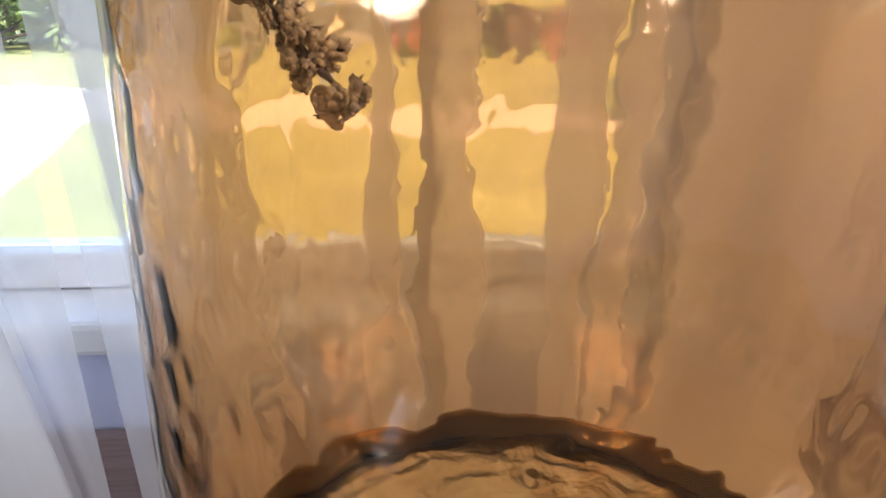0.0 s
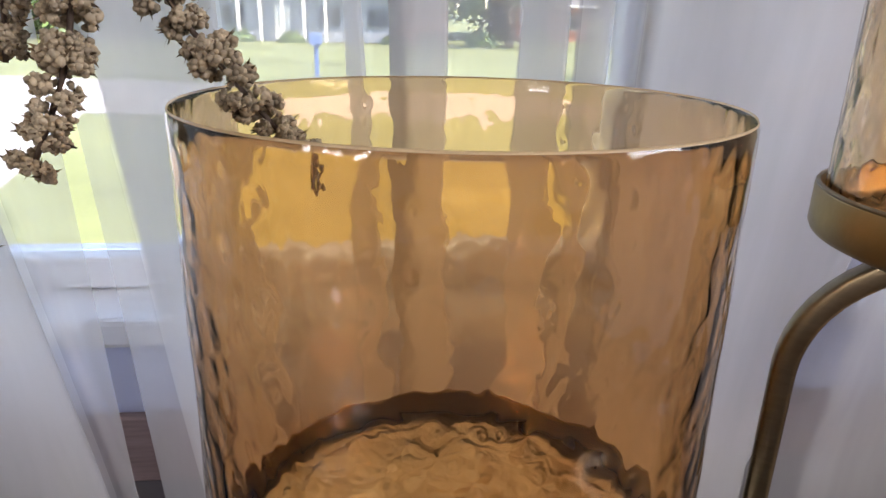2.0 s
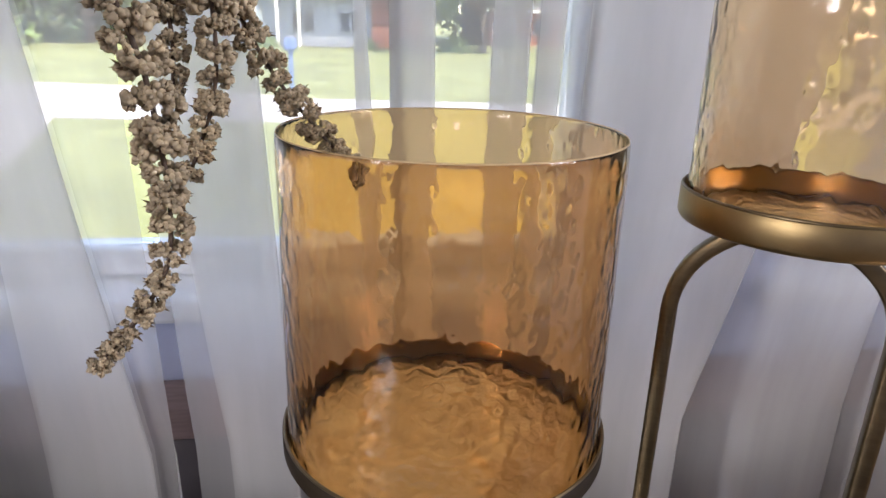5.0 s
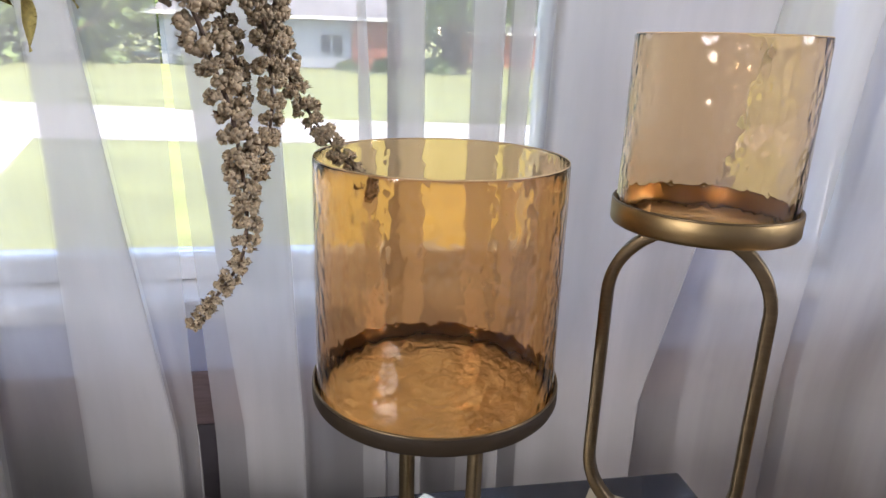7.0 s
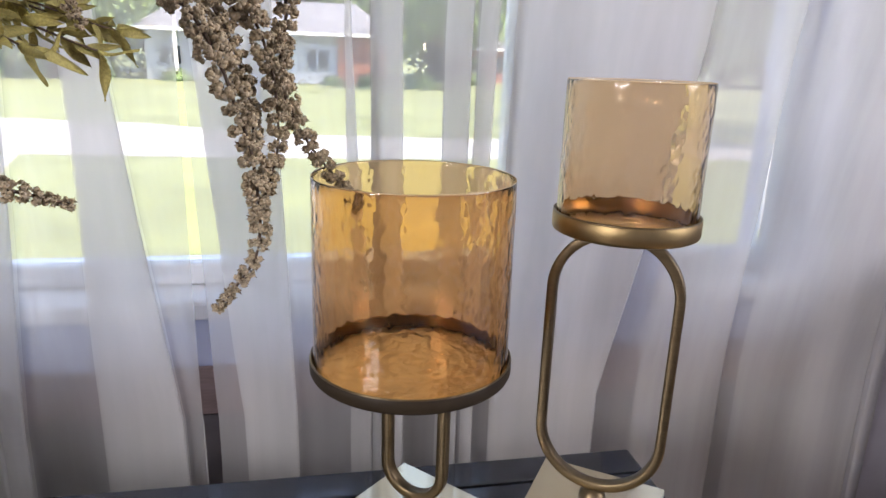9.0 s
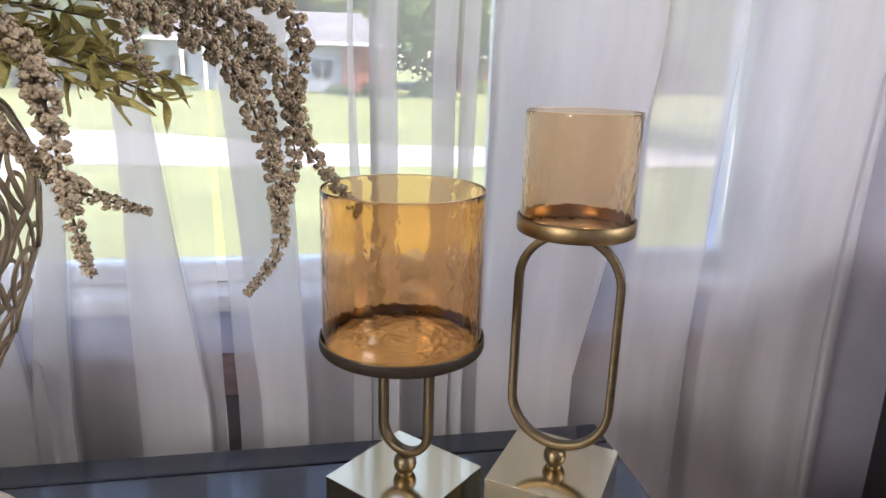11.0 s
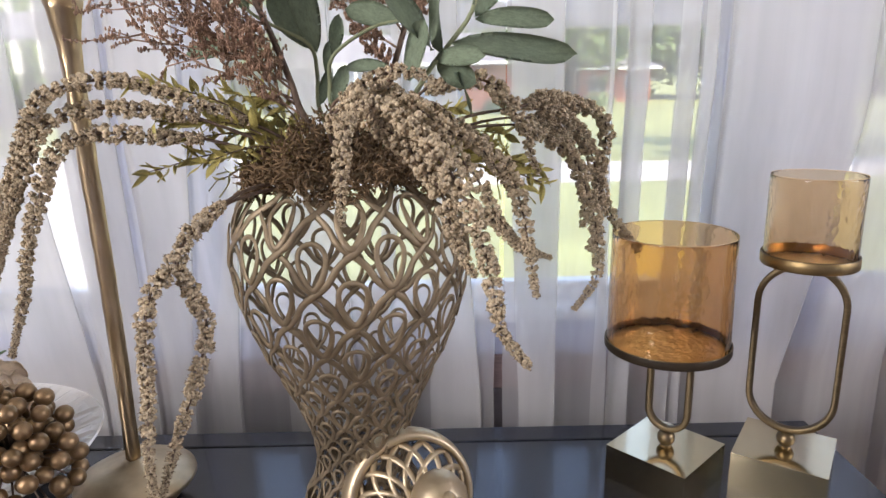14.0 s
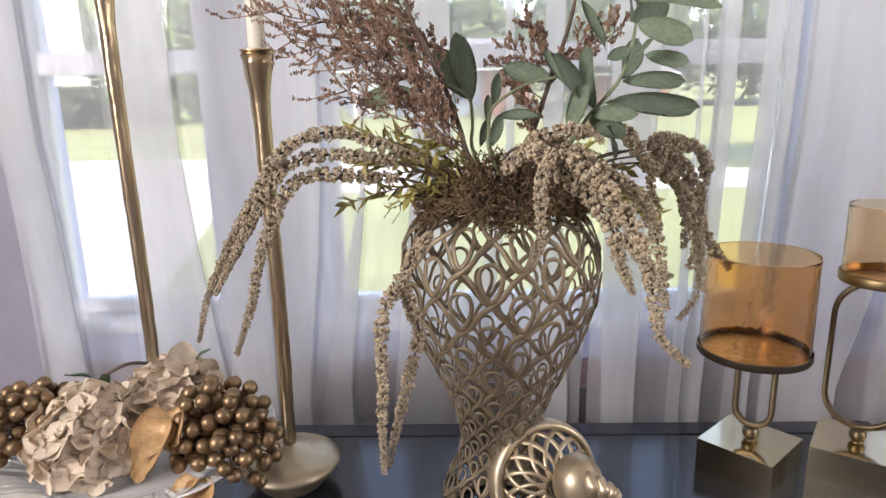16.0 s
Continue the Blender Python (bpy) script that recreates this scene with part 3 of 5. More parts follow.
# ---------------------------------------------------------------- openwork vase
VX, VY = -0.377, -0.008
PROFILE = [(0.0, 0.074), (0.012, 0.080), (0.05, 0.080), (0.075, 0.070), (0.10, 0.058), (0.127, 0.0525), (0.165, 0.0575), (0.202, 0.071), (0.239, 0.088), (0.275, 0.105), (0.310, 0.118),
           (0.344, 0.1275), (0.377, 0.131), (0.410, 0.1285), (0.435, 0.119), (0.458, 0.098), (0.472, 0.078)]


def vase_radius(z):
    for (a, ra), (b, rb) in zip(PROFILE, PROFILE[1:]):
        if z <= b:
            t = (z - a) / (b - a)
            t = t * t * (3 - 2 * t) * 0.35 + t * 0.65
            return ra + (rb - ra) * t
    return PROFILE[-1][1]


# heights at even steps of (height over radius), so that the cells keep their shape
zs, ks = [0.004], [0.0]
while zs[-1] < 0.470:
    ks.append(ks[-1] + 0.002 / vase_radius(zs[-1]))
    zs.append(zs[-1] + 0.002)
NCELL, KTOTAL = 11, ks[-1]
NROW = round(KTOTAL / (2 * math.pi / NCELL * 0.52))


def vase_point(u, k, out=0.0):
    """Place on the vase's skin: u in cells round, k in rows up."""
    z = float(np.interp(k / NROW * KTOTAL, ks, zs))
    r = vase_radius(z) + out
    a = 2 * math.pi * u / NCELL
    return (r * math.cos(a), r * math.sin(a), z), (math.cos(a), math.sin(a), 0.0)


vase = tagged(empty("openwork_vase", (VX, VY, T)), "tall champagne gold openwork lattice vase on the sideboard", "vase")
heap = Heap()
for s in (1, -1):
    for c in range(NCELL):
        path, nor = [], []
        for i in range(NROW * 10 + 1):
            k = i / 10
            u = c + s * (k / 2) + 0.035 * s * math.sin(2 * math.pi * k)
            p, q = vase_point(u, k, 0.001 * s)
            path.append(p)
            nor.append(q)
        rad = [0.0014 + 0.0021 * min(1, vase_radius(p[2]) / 0.13) for p in path]
        v, f = tube_arrays(path, rad, 8, False, 0.36, nor)
        heap.add(v, f)
child("lattice", heap.mesh("lattice", CHAMPAGNE), vase, "woven diamond lattice of cast metal strands")
rv = random.Random(12)
for row in range(NROW - 1):
    for c in range(NCELL):
        uc = c + (0.5 if row % 2 else 0.0)
        tall, lean = 1.18 + rv.uniform(-0.06, 0.06), rv.uniform(-0.02, 0.02)
        path, nor = [], []
        for i in range(24):
            a = 2 * math.pi * i / 24
            y_ = (1 - math.cos(a)) / 2
            x_ = math.sin(a) * (0.50 + 0.62 * y_) * 0.215 + lean * y_
            p, q = vase_point(uc + x_, row + 0.16 + tall * y_, 0.0016)
            path.append(p)
            nor.append(q)
        sc = min(1.0, 0.5 + 0.5 * vase_radius(path[0][2]) / 0.13)
        v, f = tube_arrays(path, [0.0029 * sc * (1.18 - 0.3 * (1 - math.cos(2 * math.pi * i / 24)) / 2) for i in range(24)], 8, True, 0.42, nor)
        child("petal", array_mesh("petal", v.tolist(), f, CHAMPAGNE), vase)
for z, r in ((0.006, 0.0775), (0.471, 0.079)):
    ring = [(r * math.cos(a), r * math.sin(a), z) for a in np.linspace(0, 2 * math.pi, 72, endpoint=False)]
    v, f = tube_arrays(ring, 0.006, 8, True)
    child("rim" if z > 0.2 else "foot_ring", array_mesh("rim", v.tolist(), f, CHAMPAGNE), vase)

# ---------------------------------------------------------------- shell ornament
shell = tagged(empty("shell_ornament", (-0.314, -0.05, T)), "soft gold openwork seashell ornament beside the vase", "ornament")
FACE = np.array(Matrix.Rotation(radians(-14), 3, "X") @ Matrix.Rotation(radians(12), 3, "Z"))   # the lip faces the room
RC = np.array((-0.004, 0.0, 0.091))
path, nor = [], []
for i in range(80):
    a = 2 * math.pi * i / 80
    path.append(FACE @ np.array((0.070 * math.cos(a), 0.0, 0.073 * math.sin(a))) + RC)
    nor.append(FACE @ np.array((math.cos(a), 0.0, math.sin(a))))
v, f = tube_arrays(path, [0.0150 - 0.006 * math.cos(2 * math.pi * i / 80) for i in range(80)], 14, True, 0.5, nor)
child("lip", array_mesh("lip", v.tolist(), f, SHELL_GOLD), shell, "broad smooth rounded lip of the shell")
heap = Heap()
for s_ in (1, -1):
    for c in range(14):
        path, nor = [], []
        for i in range(26):
            t = i / 25
            lat = radians(4 + 74 * t)
            lon = 2 * math.pi * (c / 14 + s_ * 0.13 * t)
            p = np.array((math.cos(lat) * math.cos(lon), -0.75 * math.sin(lat), math.cos(lat) * math.sin(lon)))
            path.append(FACE @ (p * 0.064) + RC)
            nor.append(FACE @ p)
        v, f = tube_arrays(path, np.linspace(0.0045, 0.0024, 26), 7, False, 0.7, nor)
        heap.add(v, f)
child("lattice_whorl", heap.mesh("lattice_whorl", SHELL_GOLD), shell, "openwork lattice body of the shell")
v, f = ico(3)
child("smooth_whorl", array_mesh("smooth_whorl", (v * np.array((0.032, 0.034, 0.038)) + np.array((0.030, -0.058, 0.120))).tolist(), f, SHELL_GOLD), shell, "smooth bulging inner whorl")
heap = Heap()
for dx, dy, dz, kr in ((0.040, -0.080, 0.131, 0.0175), (0.053, -0.084, 0.129, 0.0155), (0.064, -0.087, 0.126, 0.0125), (0.072, -0.089, 0.123, 0.0085)):
    v, f = ico(3)
    lump = np.array([1 + 0.10 * math.sin(5 * math.atan2(q[2], q[1])) * (1 - abs(q[0])) for q in v])[:, None]
    heap.add((v * lump * np.array((0.62 * kr, kr, kr))) @ np.array(Matrix.Rotation(radians(24), 3, "Z")).T + np.array((dx, dy, dz)), f)
child("spire", heap.mesh("spire", SHELL_GOLD), shell, "knobbly stepped spire")
part("rest", revolve([(0, 0), (0.045, 0), (0.047, 0.004), (0.034, 0.010), (0.030, 0.020), (0, 0.020)], 40), SHELL_GOLD, shell, "small gold stand under the shell", smooth=True)

# ---------------------------------------------------------------- dried amaranth


def amaranth(pts, width, label, fine=False, lead=(), thin=0.62):
    """A hanging stem set with clumps of tiny buds, thinner towards the tip."""
    rng = np.random.default_rng(int(abs(pts[0][0] * 7919 + pts[-1][2] * 104729) * 10))
    a = tagged(empty("amaranth_stem", pts[0]), label, "dried flower", "dried amaranth stems in the vase")
    o = np.array(pts[0])
    whole = smooth_path(list(lead) + list(pts), 0.006) - o
    v, f = tube_arrays(whole, np.linspace(0.0022, 0.0008, len(whole)), 6)
    child("stem", array_mesh("stem", v.tolist(), f, STEM_BROWN), a)
    path = smooth_path(pts, 0.002) - o
    gaps = np.linalg.norm(np.diff(path, axis=0), axis=1)
    s = np.concatenate([[0], np.cumsum(gaps)])
    total = s[-1]
    sv, sf = ICO1
    buds, bracts = Heap(), Heap()
    at = 0.004
    turn = rng.uniform(0, 6)
    while at < total:
        u = at / total
        c = np.array([np.interp(at, s, path[:, k]) for k in range(3)])
        ahead = np.array([np.interp(min(total, at + 0.004), s, path[:, k]) for k in range(3)]) - np.array([np.interp(at - 0.004, s, path[:, k]) for k in range(3)])
        ahead /= np.linalg.norm(ahead) + 1e-9
        e1 = np.cross(ahead, (0.31, 0.87, 0.38))
        e1 /= np.linalg.norm(e1)
        e2 = np.cross(ahead, e1)
        taper = 1.0 if u < 0.5 else 1 - thin * ((u - 0.5) / 0.5) ** 1.2
        taper *= min(1, 0.6 + u * 4)
        R = (0.94, 0.94, 1.08)[int(fine)] * width * taper * rng.uniform(0.86, 1.16)
        lumps = 7
        turn += 1.3
        for j in range(lumps):
            ang = turn + 2 * math.pi * j / lumps + rng.uniform(-0.25, 0.25)
            out = math.cos(ang) * e1 + math.sin(ang) * e2
            lc = c + out * R * rng.uniform(0.52, 0.72) + ahead * R * rng.uniform(-0.35, 0.35)
            lr = R * rng.uniform(0.36, 0.48)
            n_b = (13, 13, 24)[int(fine)]
            for _ in range(n_b):
                q = rng.normal(size=3) + out * 0.7
                q /= np.linalg.norm(q)
                size = lr * rng.uniform(0.34, 0.52) * (1.0, 1.0, 0.78)[int(fine)]
                buds.add(sv * size * rng.uniform(0.8, 1.25, 3) + lc + q * lr * rng.uniform(0.55, 0.95), sf)
            for _ in range(3):
                q = out + rng.normal(size=3) * 0.6
                q /= np.linalg.norm(q)
                b0, tip = lc + q * lr * 0.5, lc + q * lr * 1.45 + rng.normal(size=3) * 0.0007
                w = np.cross(q, (0.3, 0.5, 0.8)) * 0.0009
                w2 = np.cross(q, w)
                bracts.add(np.array([b0 + w, b0 - w * 0.5 + w2, b0 - w * 0.5 - w2, tip]), [(0, 1, 3), (1, 2, 3), (2, 0, 3), (2, 1, 0)])
        at += R * rng.uniform(0.9, 1.3)
    tagged(child("flower_spike", buds.mesh("flower_spike", BEIGE_BUDS), a, "clumps of small beige buds"), kind="stuff")
    tagged(child("bract_fringe", bracts.mesh("bract_fringe", BRACT, False), a, "dark pointed bracts"), kind="stuff")
    return a


MOUTH = (-0.365, -0.02, 1.262)
LONG = "long drooping beige dried amaranth stem in the vase"
amaranth([(-0.177, 0.04, 1.332), (-0.144, 0.08, 1.34), (-0.116, 0.11, 1.332), (-0.085, 0.13, 1.325), (-0.063, 0.135, 1.309), (-0.06, 0.135, 1.275), (-0.065, 0.135, 1.229), (-0.047, 0.14, 1.183), (-0.006, 0.143, 1.13)],
         0.0095, "drooping beige amaranth stem whose tip dips into the amber glass", 2, [MOUTH, (-0.27, 0.0, 1.315)], 0.45)
amaranth([(-0.186, 0.03, 1.311), (-0.154, 0.055, 1.297), (-0.118, 0.072, 1.273), (-0.1, 0.076, 1.24), (-0.091, 0.076, 1.211), (-0.084, 0.075, 1.189), (-0.081, 0.074, 1.166), (-0.079, 0.072, 1.139), (-0.082, 0.069, 1.115), (-0.093, 0.066, 1.097), (-0.111, 0.062, 1.076)],
         0.0096, LONG, 2, [MOUTH, (-0.27, 0.0, 1.305)])
amaranth([(-0.157, 0.06, 1.327), (-0.131, 0.09, 1.321), (-0.107, 0.115, 1.306), (-0.084, 0.125, 1.275), (-0.071, 0.126, 1.238), (-0.068, 0.125, 1.207), (-0.068, 0.123, 1.185), (-0.072, 0.12, 1.165), (-0.081, 0.114, 1.141)],
         0.0096, LONG, 2, [MOUTH, (-0.25, 0.02, 1.32)], 0.4)
amaranth([(-0.17, 0.06, 1.318), (-0.135, 0.095, 1.305), (-0.107, 0.12, 1.275), (-0.092, 0.128, 1.235), (-0.086, 0.128, 1.20), (-0.088, 0.125, 1.168)],
         0.0075, "slim drooping beige amaranth stem behind the others", 2, [MOUTH, (-0.25, 0.02, 1.31)], 0.3)
amaranth([(-0.292, -0.02, 1.338), (-0.248, -0.05, 1.309), (-0.209, -0.07, 1.276), (-0.195, -0.085, 1.235), (-0.188, -0.093, 1.193), (-0.18, -0.093, 1.144)],
         0.0098, "drooping beige amaranth stem with a curled blunt tip", True, [MOUTH])
amaranth([(-0.234, -0.08, 1.235), (-0.213, -0.065, 1.212), (-0.19, -0.05, 1.187), (-0.158, -0.038, 1.173)], 0.0075, "short beige amaranth side branch", True, [(-0.30, -0.06, 1.29), (-0.262, -0.075, 1.268)])
amaranth([(-0.290, -0.01, 1.352), (-0.233, 0.0, 1.362), (-0.204, 0.01, 1.342), (-0.179, 0.02, 1.305), (-0.17, 0.024, 1.272), (-0.162, 0.024, 1.258)], 0.0105, LONG, True, [MOUTH])
amaranth([(-0.361, -0.12, 1.348), (-0.31, -0.18, 1.334), (-0.277, -0.2, 1.304), (-0.257, -0.21, 1.272), (-0.242, -0.215, 1.232), (-0.233, -0.22, 1.191), (-0.228, -0.225, 1.162), (-0.209, -0.26, 1.146)],
         0.0105, LONG, True, [MOUTH, (-0.38, -0.07, 1.32)])
amaranth([(-0.341, -0.15, 1.335), (-0.302, -0.18, 1.308), (-0.275, -0.19, 1.272), (-0.264, -0.19, 1.233), (-0.247, -0.185, 1.197)], 0.0105, LONG, False, [MOUTH, (-0.36, -0.09, 1.32)])
amaranth([(-0.323, -0.06, 1.347), (-0.279, -0.08, 1.312), (-0.242, -0.09, 1.271), (-0.22, -0.09, 1.232), (-0.199, -0.08, 1.2)], 0.0095, LONG, False, [MOUTH])
amaranth([(-0.348, -0.08, 1.359), (-0.303, -0.12, 1.343), (-0.268, -0.13, 1.318), (-0.238, -0.12, 1.301), (-0.211, -0.11, 1.263)], 0.0105, LONG, False, [MOUTH])
amaranth([(-0.333, -0.17, 1.345), (-0.348, -0.2, 1.326), (-0.351, -0.22, 1.287), (-0.351, -0.227, 1.252)], 0.0072, "short beige amaranth stem hanging before the vase", False, [MOUTH, (-0.33, -0.10, 1.34)])
amaranth([(-0.379, -0.1, 1.318), (-0.349, -0.12, 1.351), (-0.317, -0.13, 1.368), (-0.287, -0.13, 1.365), (-0.273, -0.13, 1.352)], 0.0085, "beige amaranth stem arched over the others", False, [MOUTH])
amaranth([(-0.461, -0.06, 1.324), (-0.516, -0.09, 1.349), (-0.557, -0.11, 1.366), (-0.585, -0.121, 1.367), (-0.616, -0.14, 1.355), (-0.644, -0.13, 1.324), (-0.672, -0.115, 1.283), (-0.711, -0.09, 1.229), (-0.755, -0.06, 1.156), (-0.781, -0.04, 1.089)],
         0.0080, LONG, False, [MOUTH])
amaranth([(-0.50, -0.085, 1.311), (-0.54, -0.1, 1.315), (-0.59, -0.11, 1.32), (-0.623, -0.12, 1.307), (-0.645, -0.12, 1.269), (-0.667, -0.12, 1.214), (-0.678, -0.12, 1.169), (-0.702, -0.121, 1.104)], 0.0085, LONG, False, [MOUTH])
amaranth([(-0.50, -0.09, 1.33), (-0.541, -0.11, 1.34), (-0.591, -0.12, 1.342), (-0.629, -0.13, 1.326), (-0.662, -0.12, 1.281), (-0.698, -0.1, 1.228), (-0.74, -0.07, 1.165)], 0.0080, LONG, False, [MOUTH])
amaranth([(-0.462, -0.16, 1.262), (-0.474, -0.19, 1.25), (-0.484, -0.205, 1.237), (-0.493, -0.212, 1.218), (-0.507, -0.225, 1.201), (-0.512, -0.236, 1.167), (-0.511, -0.245, 1.122), (-0.512, -0.255, 1.078), (-0.511, -0.26, 1.030)],
         0.0080, "long beige amaranth stem hanging low beside the vase", False, [MOUTH, (-0.44, -0.10, 1.268)])
amaranth([(-0.488, -0.212, 1.222), (-0.483, -0.2, 1.187), (-0.476, -0.198, 1.161), (-0.487, -0.21, 1.115), (-0.499, -0.235, 1.071), (-0.507, -0.255, 1.035)], 0.0078, "forked beige amaranth stem hanging low beside the vase", False, [MOUTH, (-0.45, -0.12, 1.262), (-0.478, -0.19, 1.248)])

# ---------------------------------------------------------------- leaves


def leaf_mesh(name, length, width, material, curl=0.2, fold=0.25, blunt=0.55):
    """A leaf along +x with its face to +z: rounded outline, raised sides, curled tip, and thickness."""
    nx, ny = 10, 6
    verts = []
    for side in (1, -1):
        for i in range(nx + 1):
            u = i / nx
            half = width / 2 * (math.sin(math.pi * u ** blunt) ** (0.5 if blunt > 1 else 0.85) if 0 < u < 1 else 0.0) + 0.0006
            for j in range(ny + 1):
                s = 2 * j / ny - 1
                z = fold * half * s * s - curl * length * u * u + 0.04 * length * math.sin(u * 6 + s)
                thick = 0.0007 * side * (1 - 0.6 * abs(s)) + (0.0006 if side > 0 and abs(s) < 0.2 else 0)
                verts.append((length * (u - 0.18 * abs(curl) * u * u), half * s, z + thick))
    faces, m = [], ny + 1
    n0 = (nx + 1) * m
    for i in range(nx):
        for j in range(ny):
            faces.append((i * m + j, (i + 1) * m + j, (i + 1) * m + j + 1, i * m + j + 1))
            faces.append(tuple(n0 + q for q in (i * m + j + 1, (i + 1) * m + j + 1, (i + 1) * m + j, i * m + j)))
    edge = [j for j in range(m)] + [i * m + ny for i in range(1, nx + 1)] + [nx * m + j for j in range(ny - 1, -1, -1)] + [i * m for i in range(nx - 1, 0, -1)]
    for a, b in zip(edge, edge[1:] + edge[:1]):
        faces.append((b, a, n0 + a, n0 + b))
    return array_mesh(name, verts, faces, material)


def aim(base, tip, roll=0.0):
    """Pose at base with +x towards tip, and its scale-free length."""
    d = Vector(tip) - Vector(base)
    q = d.to_track_quat("X", "Z")
    return Matrix.Translation(base) @ q.to_matrix().to_4x4() @ Matrix.Rotation(roll, 4, "X"), d.length


SAGE_LEAF = [leaf_mesh("leaf", 1.0, 1.0, SAGE, c, 0.12, 1.22) for c in (0.10, -0.12, 0.20, 0.03)]
rng = random.Random(5)


def leafy_branch(stem, leaves, label):
    b = tagged(empty("sage_branch", stem[0]), label, "foliage", "sage leaf branches in the vase")
    o = np.array(stem[0])
    path = smooth_path(stem, 0.008)
    v, f = tube_arrays(path - o, np.linspace(0.0030, 0.0016, len(path)), 7)
    child("stem", array_mesh("stem", v.tolist(), f, STEM_GREEN), b)
    for i, (p, q, wide) in enumerate(leaves):
        near = path[np.argmin(np.linalg.norm(path - np.array(p), axis=1))]
        p = Vector(p) * 0.8 + Vector(near.tolist()) * 0.2
        m, ln = aim(p - Vector(o.tolist()), Vector(q) - Vector(o.tolist()), rng.uniform(0.9, 1.45) * (1 if q[0] > p[0] else -1))
        lf = child("leaf", SAGE_LEAF[i % 4], b)
        lf.matrix_basis = m @ Matrix.Diagonal((ln * 1.06, ln * wide * 0.86, ln * 0.8, 1))


leafy_branch([(-0.355, -0.02, 1.268), (-0.314, -0.07, 1.324), (-0.295, -0.07, 1.353), (-0.278, -0.07, 1.378), (-0.257, -0.07, 1.402), (-0.242, -0.07, 1.423), (-0.232, -0.07, 1.455), (-0.228, -0.07, 1.482), (-0.226, -0.07, 1.53)],
             [((-0.231, -0.087, 1.479), (-0.182, -0.117, 1.461), 0.56), ((-0.213, -0.072, 1.446), (-0.173, -0.087, 1.436), 0.48), ((-0.237, -0.057, 1.416), (-0.161, -0.057, 1.419), 0.34),
              ((-0.261, -0.087, 1.395), (-0.138, -0.027, 1.385), 0.25), ((-0.276, -0.072, 1.382), (-0.238, -0.117, 1.383), 0.40), ((-0.277, -0.057, 1.377), (-0.238, -0.087, 1.358), 0.55),
              ((-0.255, -0.087, 1.365), (-0.236, -0.057, 1.333), 0.65), ((-0.272, -0.072, 1.387), (-0.277, -0.027, 1.456), 0.42), ((-0.282, -0.057, 1.39), (-0.321, -0.117, 1.446), 0.36),
              ((-0.304, -0.087, 1.363), (-0.286, -0.087, 1.414), 0.5), ((-0.305, -0.072, 1.415), (-0.33, -0.057, 1.456), 0.28), ((-0.238, -0.057, 1.419), (-0.212, -0.027, 1.465), 0.5),
              ((-0.241, -0.087, 1.427), (-0.227, -0.117, 1.46), 0.34), ((-0.232, -0.072, 1.455), (-0.263, -0.087, 1.44), 0.44), ((-0.265, -0.057, 1.454), (-0.284, -0.057, 1.511), 0.24),
              ((-0.241, -0.087, 1.483), (-0.18, -0.027, 1.513), 0.46), ((-0.233, -0.072, 1.506), (-0.155, -0.117, 1.497), 0.24), ((-0.232, -0.057, 1.485), (-0.248, -0.087, 1.527), 0.38),
              ((-0.225, -0.087, 1.509), (-0.161, -0.057, 1.527), 0.44)],
             "branch of soft sage green oval leaves in the vase")
leafy_branch([(-0.36, 0.0, 1.268), (-0.389, 0.0, 1.328), (-0.391, 0.0, 1.361), (-0.386, 0.0, 1.389), (-0.345, 0.0, 1.416), (-0.308, 0.0, 1.424)],
             [((-0.311, 0.0, 1.422), (-0.371, 0.01, 1.438), 0.46), ((-0.388, 0.0, 1.387), (-0.381, 0.01, 1.43), 0.46), ((-0.321, 0.0, 1.365), (-0.378, 0.01, 1.382), 0.32),
              ((-0.389, 0.0, 1.337), (-0.375, 0.01, 1.378), 0.44), ((-0.396, 0.0, 1.371), (-0.39, 0.01, 1.404), 0.40), ((-0.406, 0.0, 1.338), (-0.393, 0.01, 1.374), 0.40)],
             "slender branch of small sage green leaves in the vase")
leafy_branch([(-0.372, 0.01, 1.268), (-0.41, 0.04, 1.328), (-0.411, 0.04, 1.37), (-0.418, 0.04, 1.403), (-0.46, 0.04, 1.426), (-0.486, 0.04, 1.444), (-0.51, 0.04, 1.484)],
             [((-0.414, 0.05, 1.397), (-0.458, 0.06, 1.465), 0.60), ((-0.411, 0.05, 1.395), (-0.432, 0.06, 1.481), 0.42), ((-0.484, 0.05, 1.439), (-0.508, 0.06, 1.494), 0.46),
              ((-0.519, 0.05, 1.447), (-0.534, 0.06, 1.487), 0.34), ((-0.485, 0.05, 1.403), (-0.566, 0.06, 1.401), 0.40), ((-0.467, 0.05, 1.448), (-0.478, 0.06, 1.485), 0.34)],
             "branch of broad sage green leaves in the vase")

# ---------------------------------------------------------------- red twigs


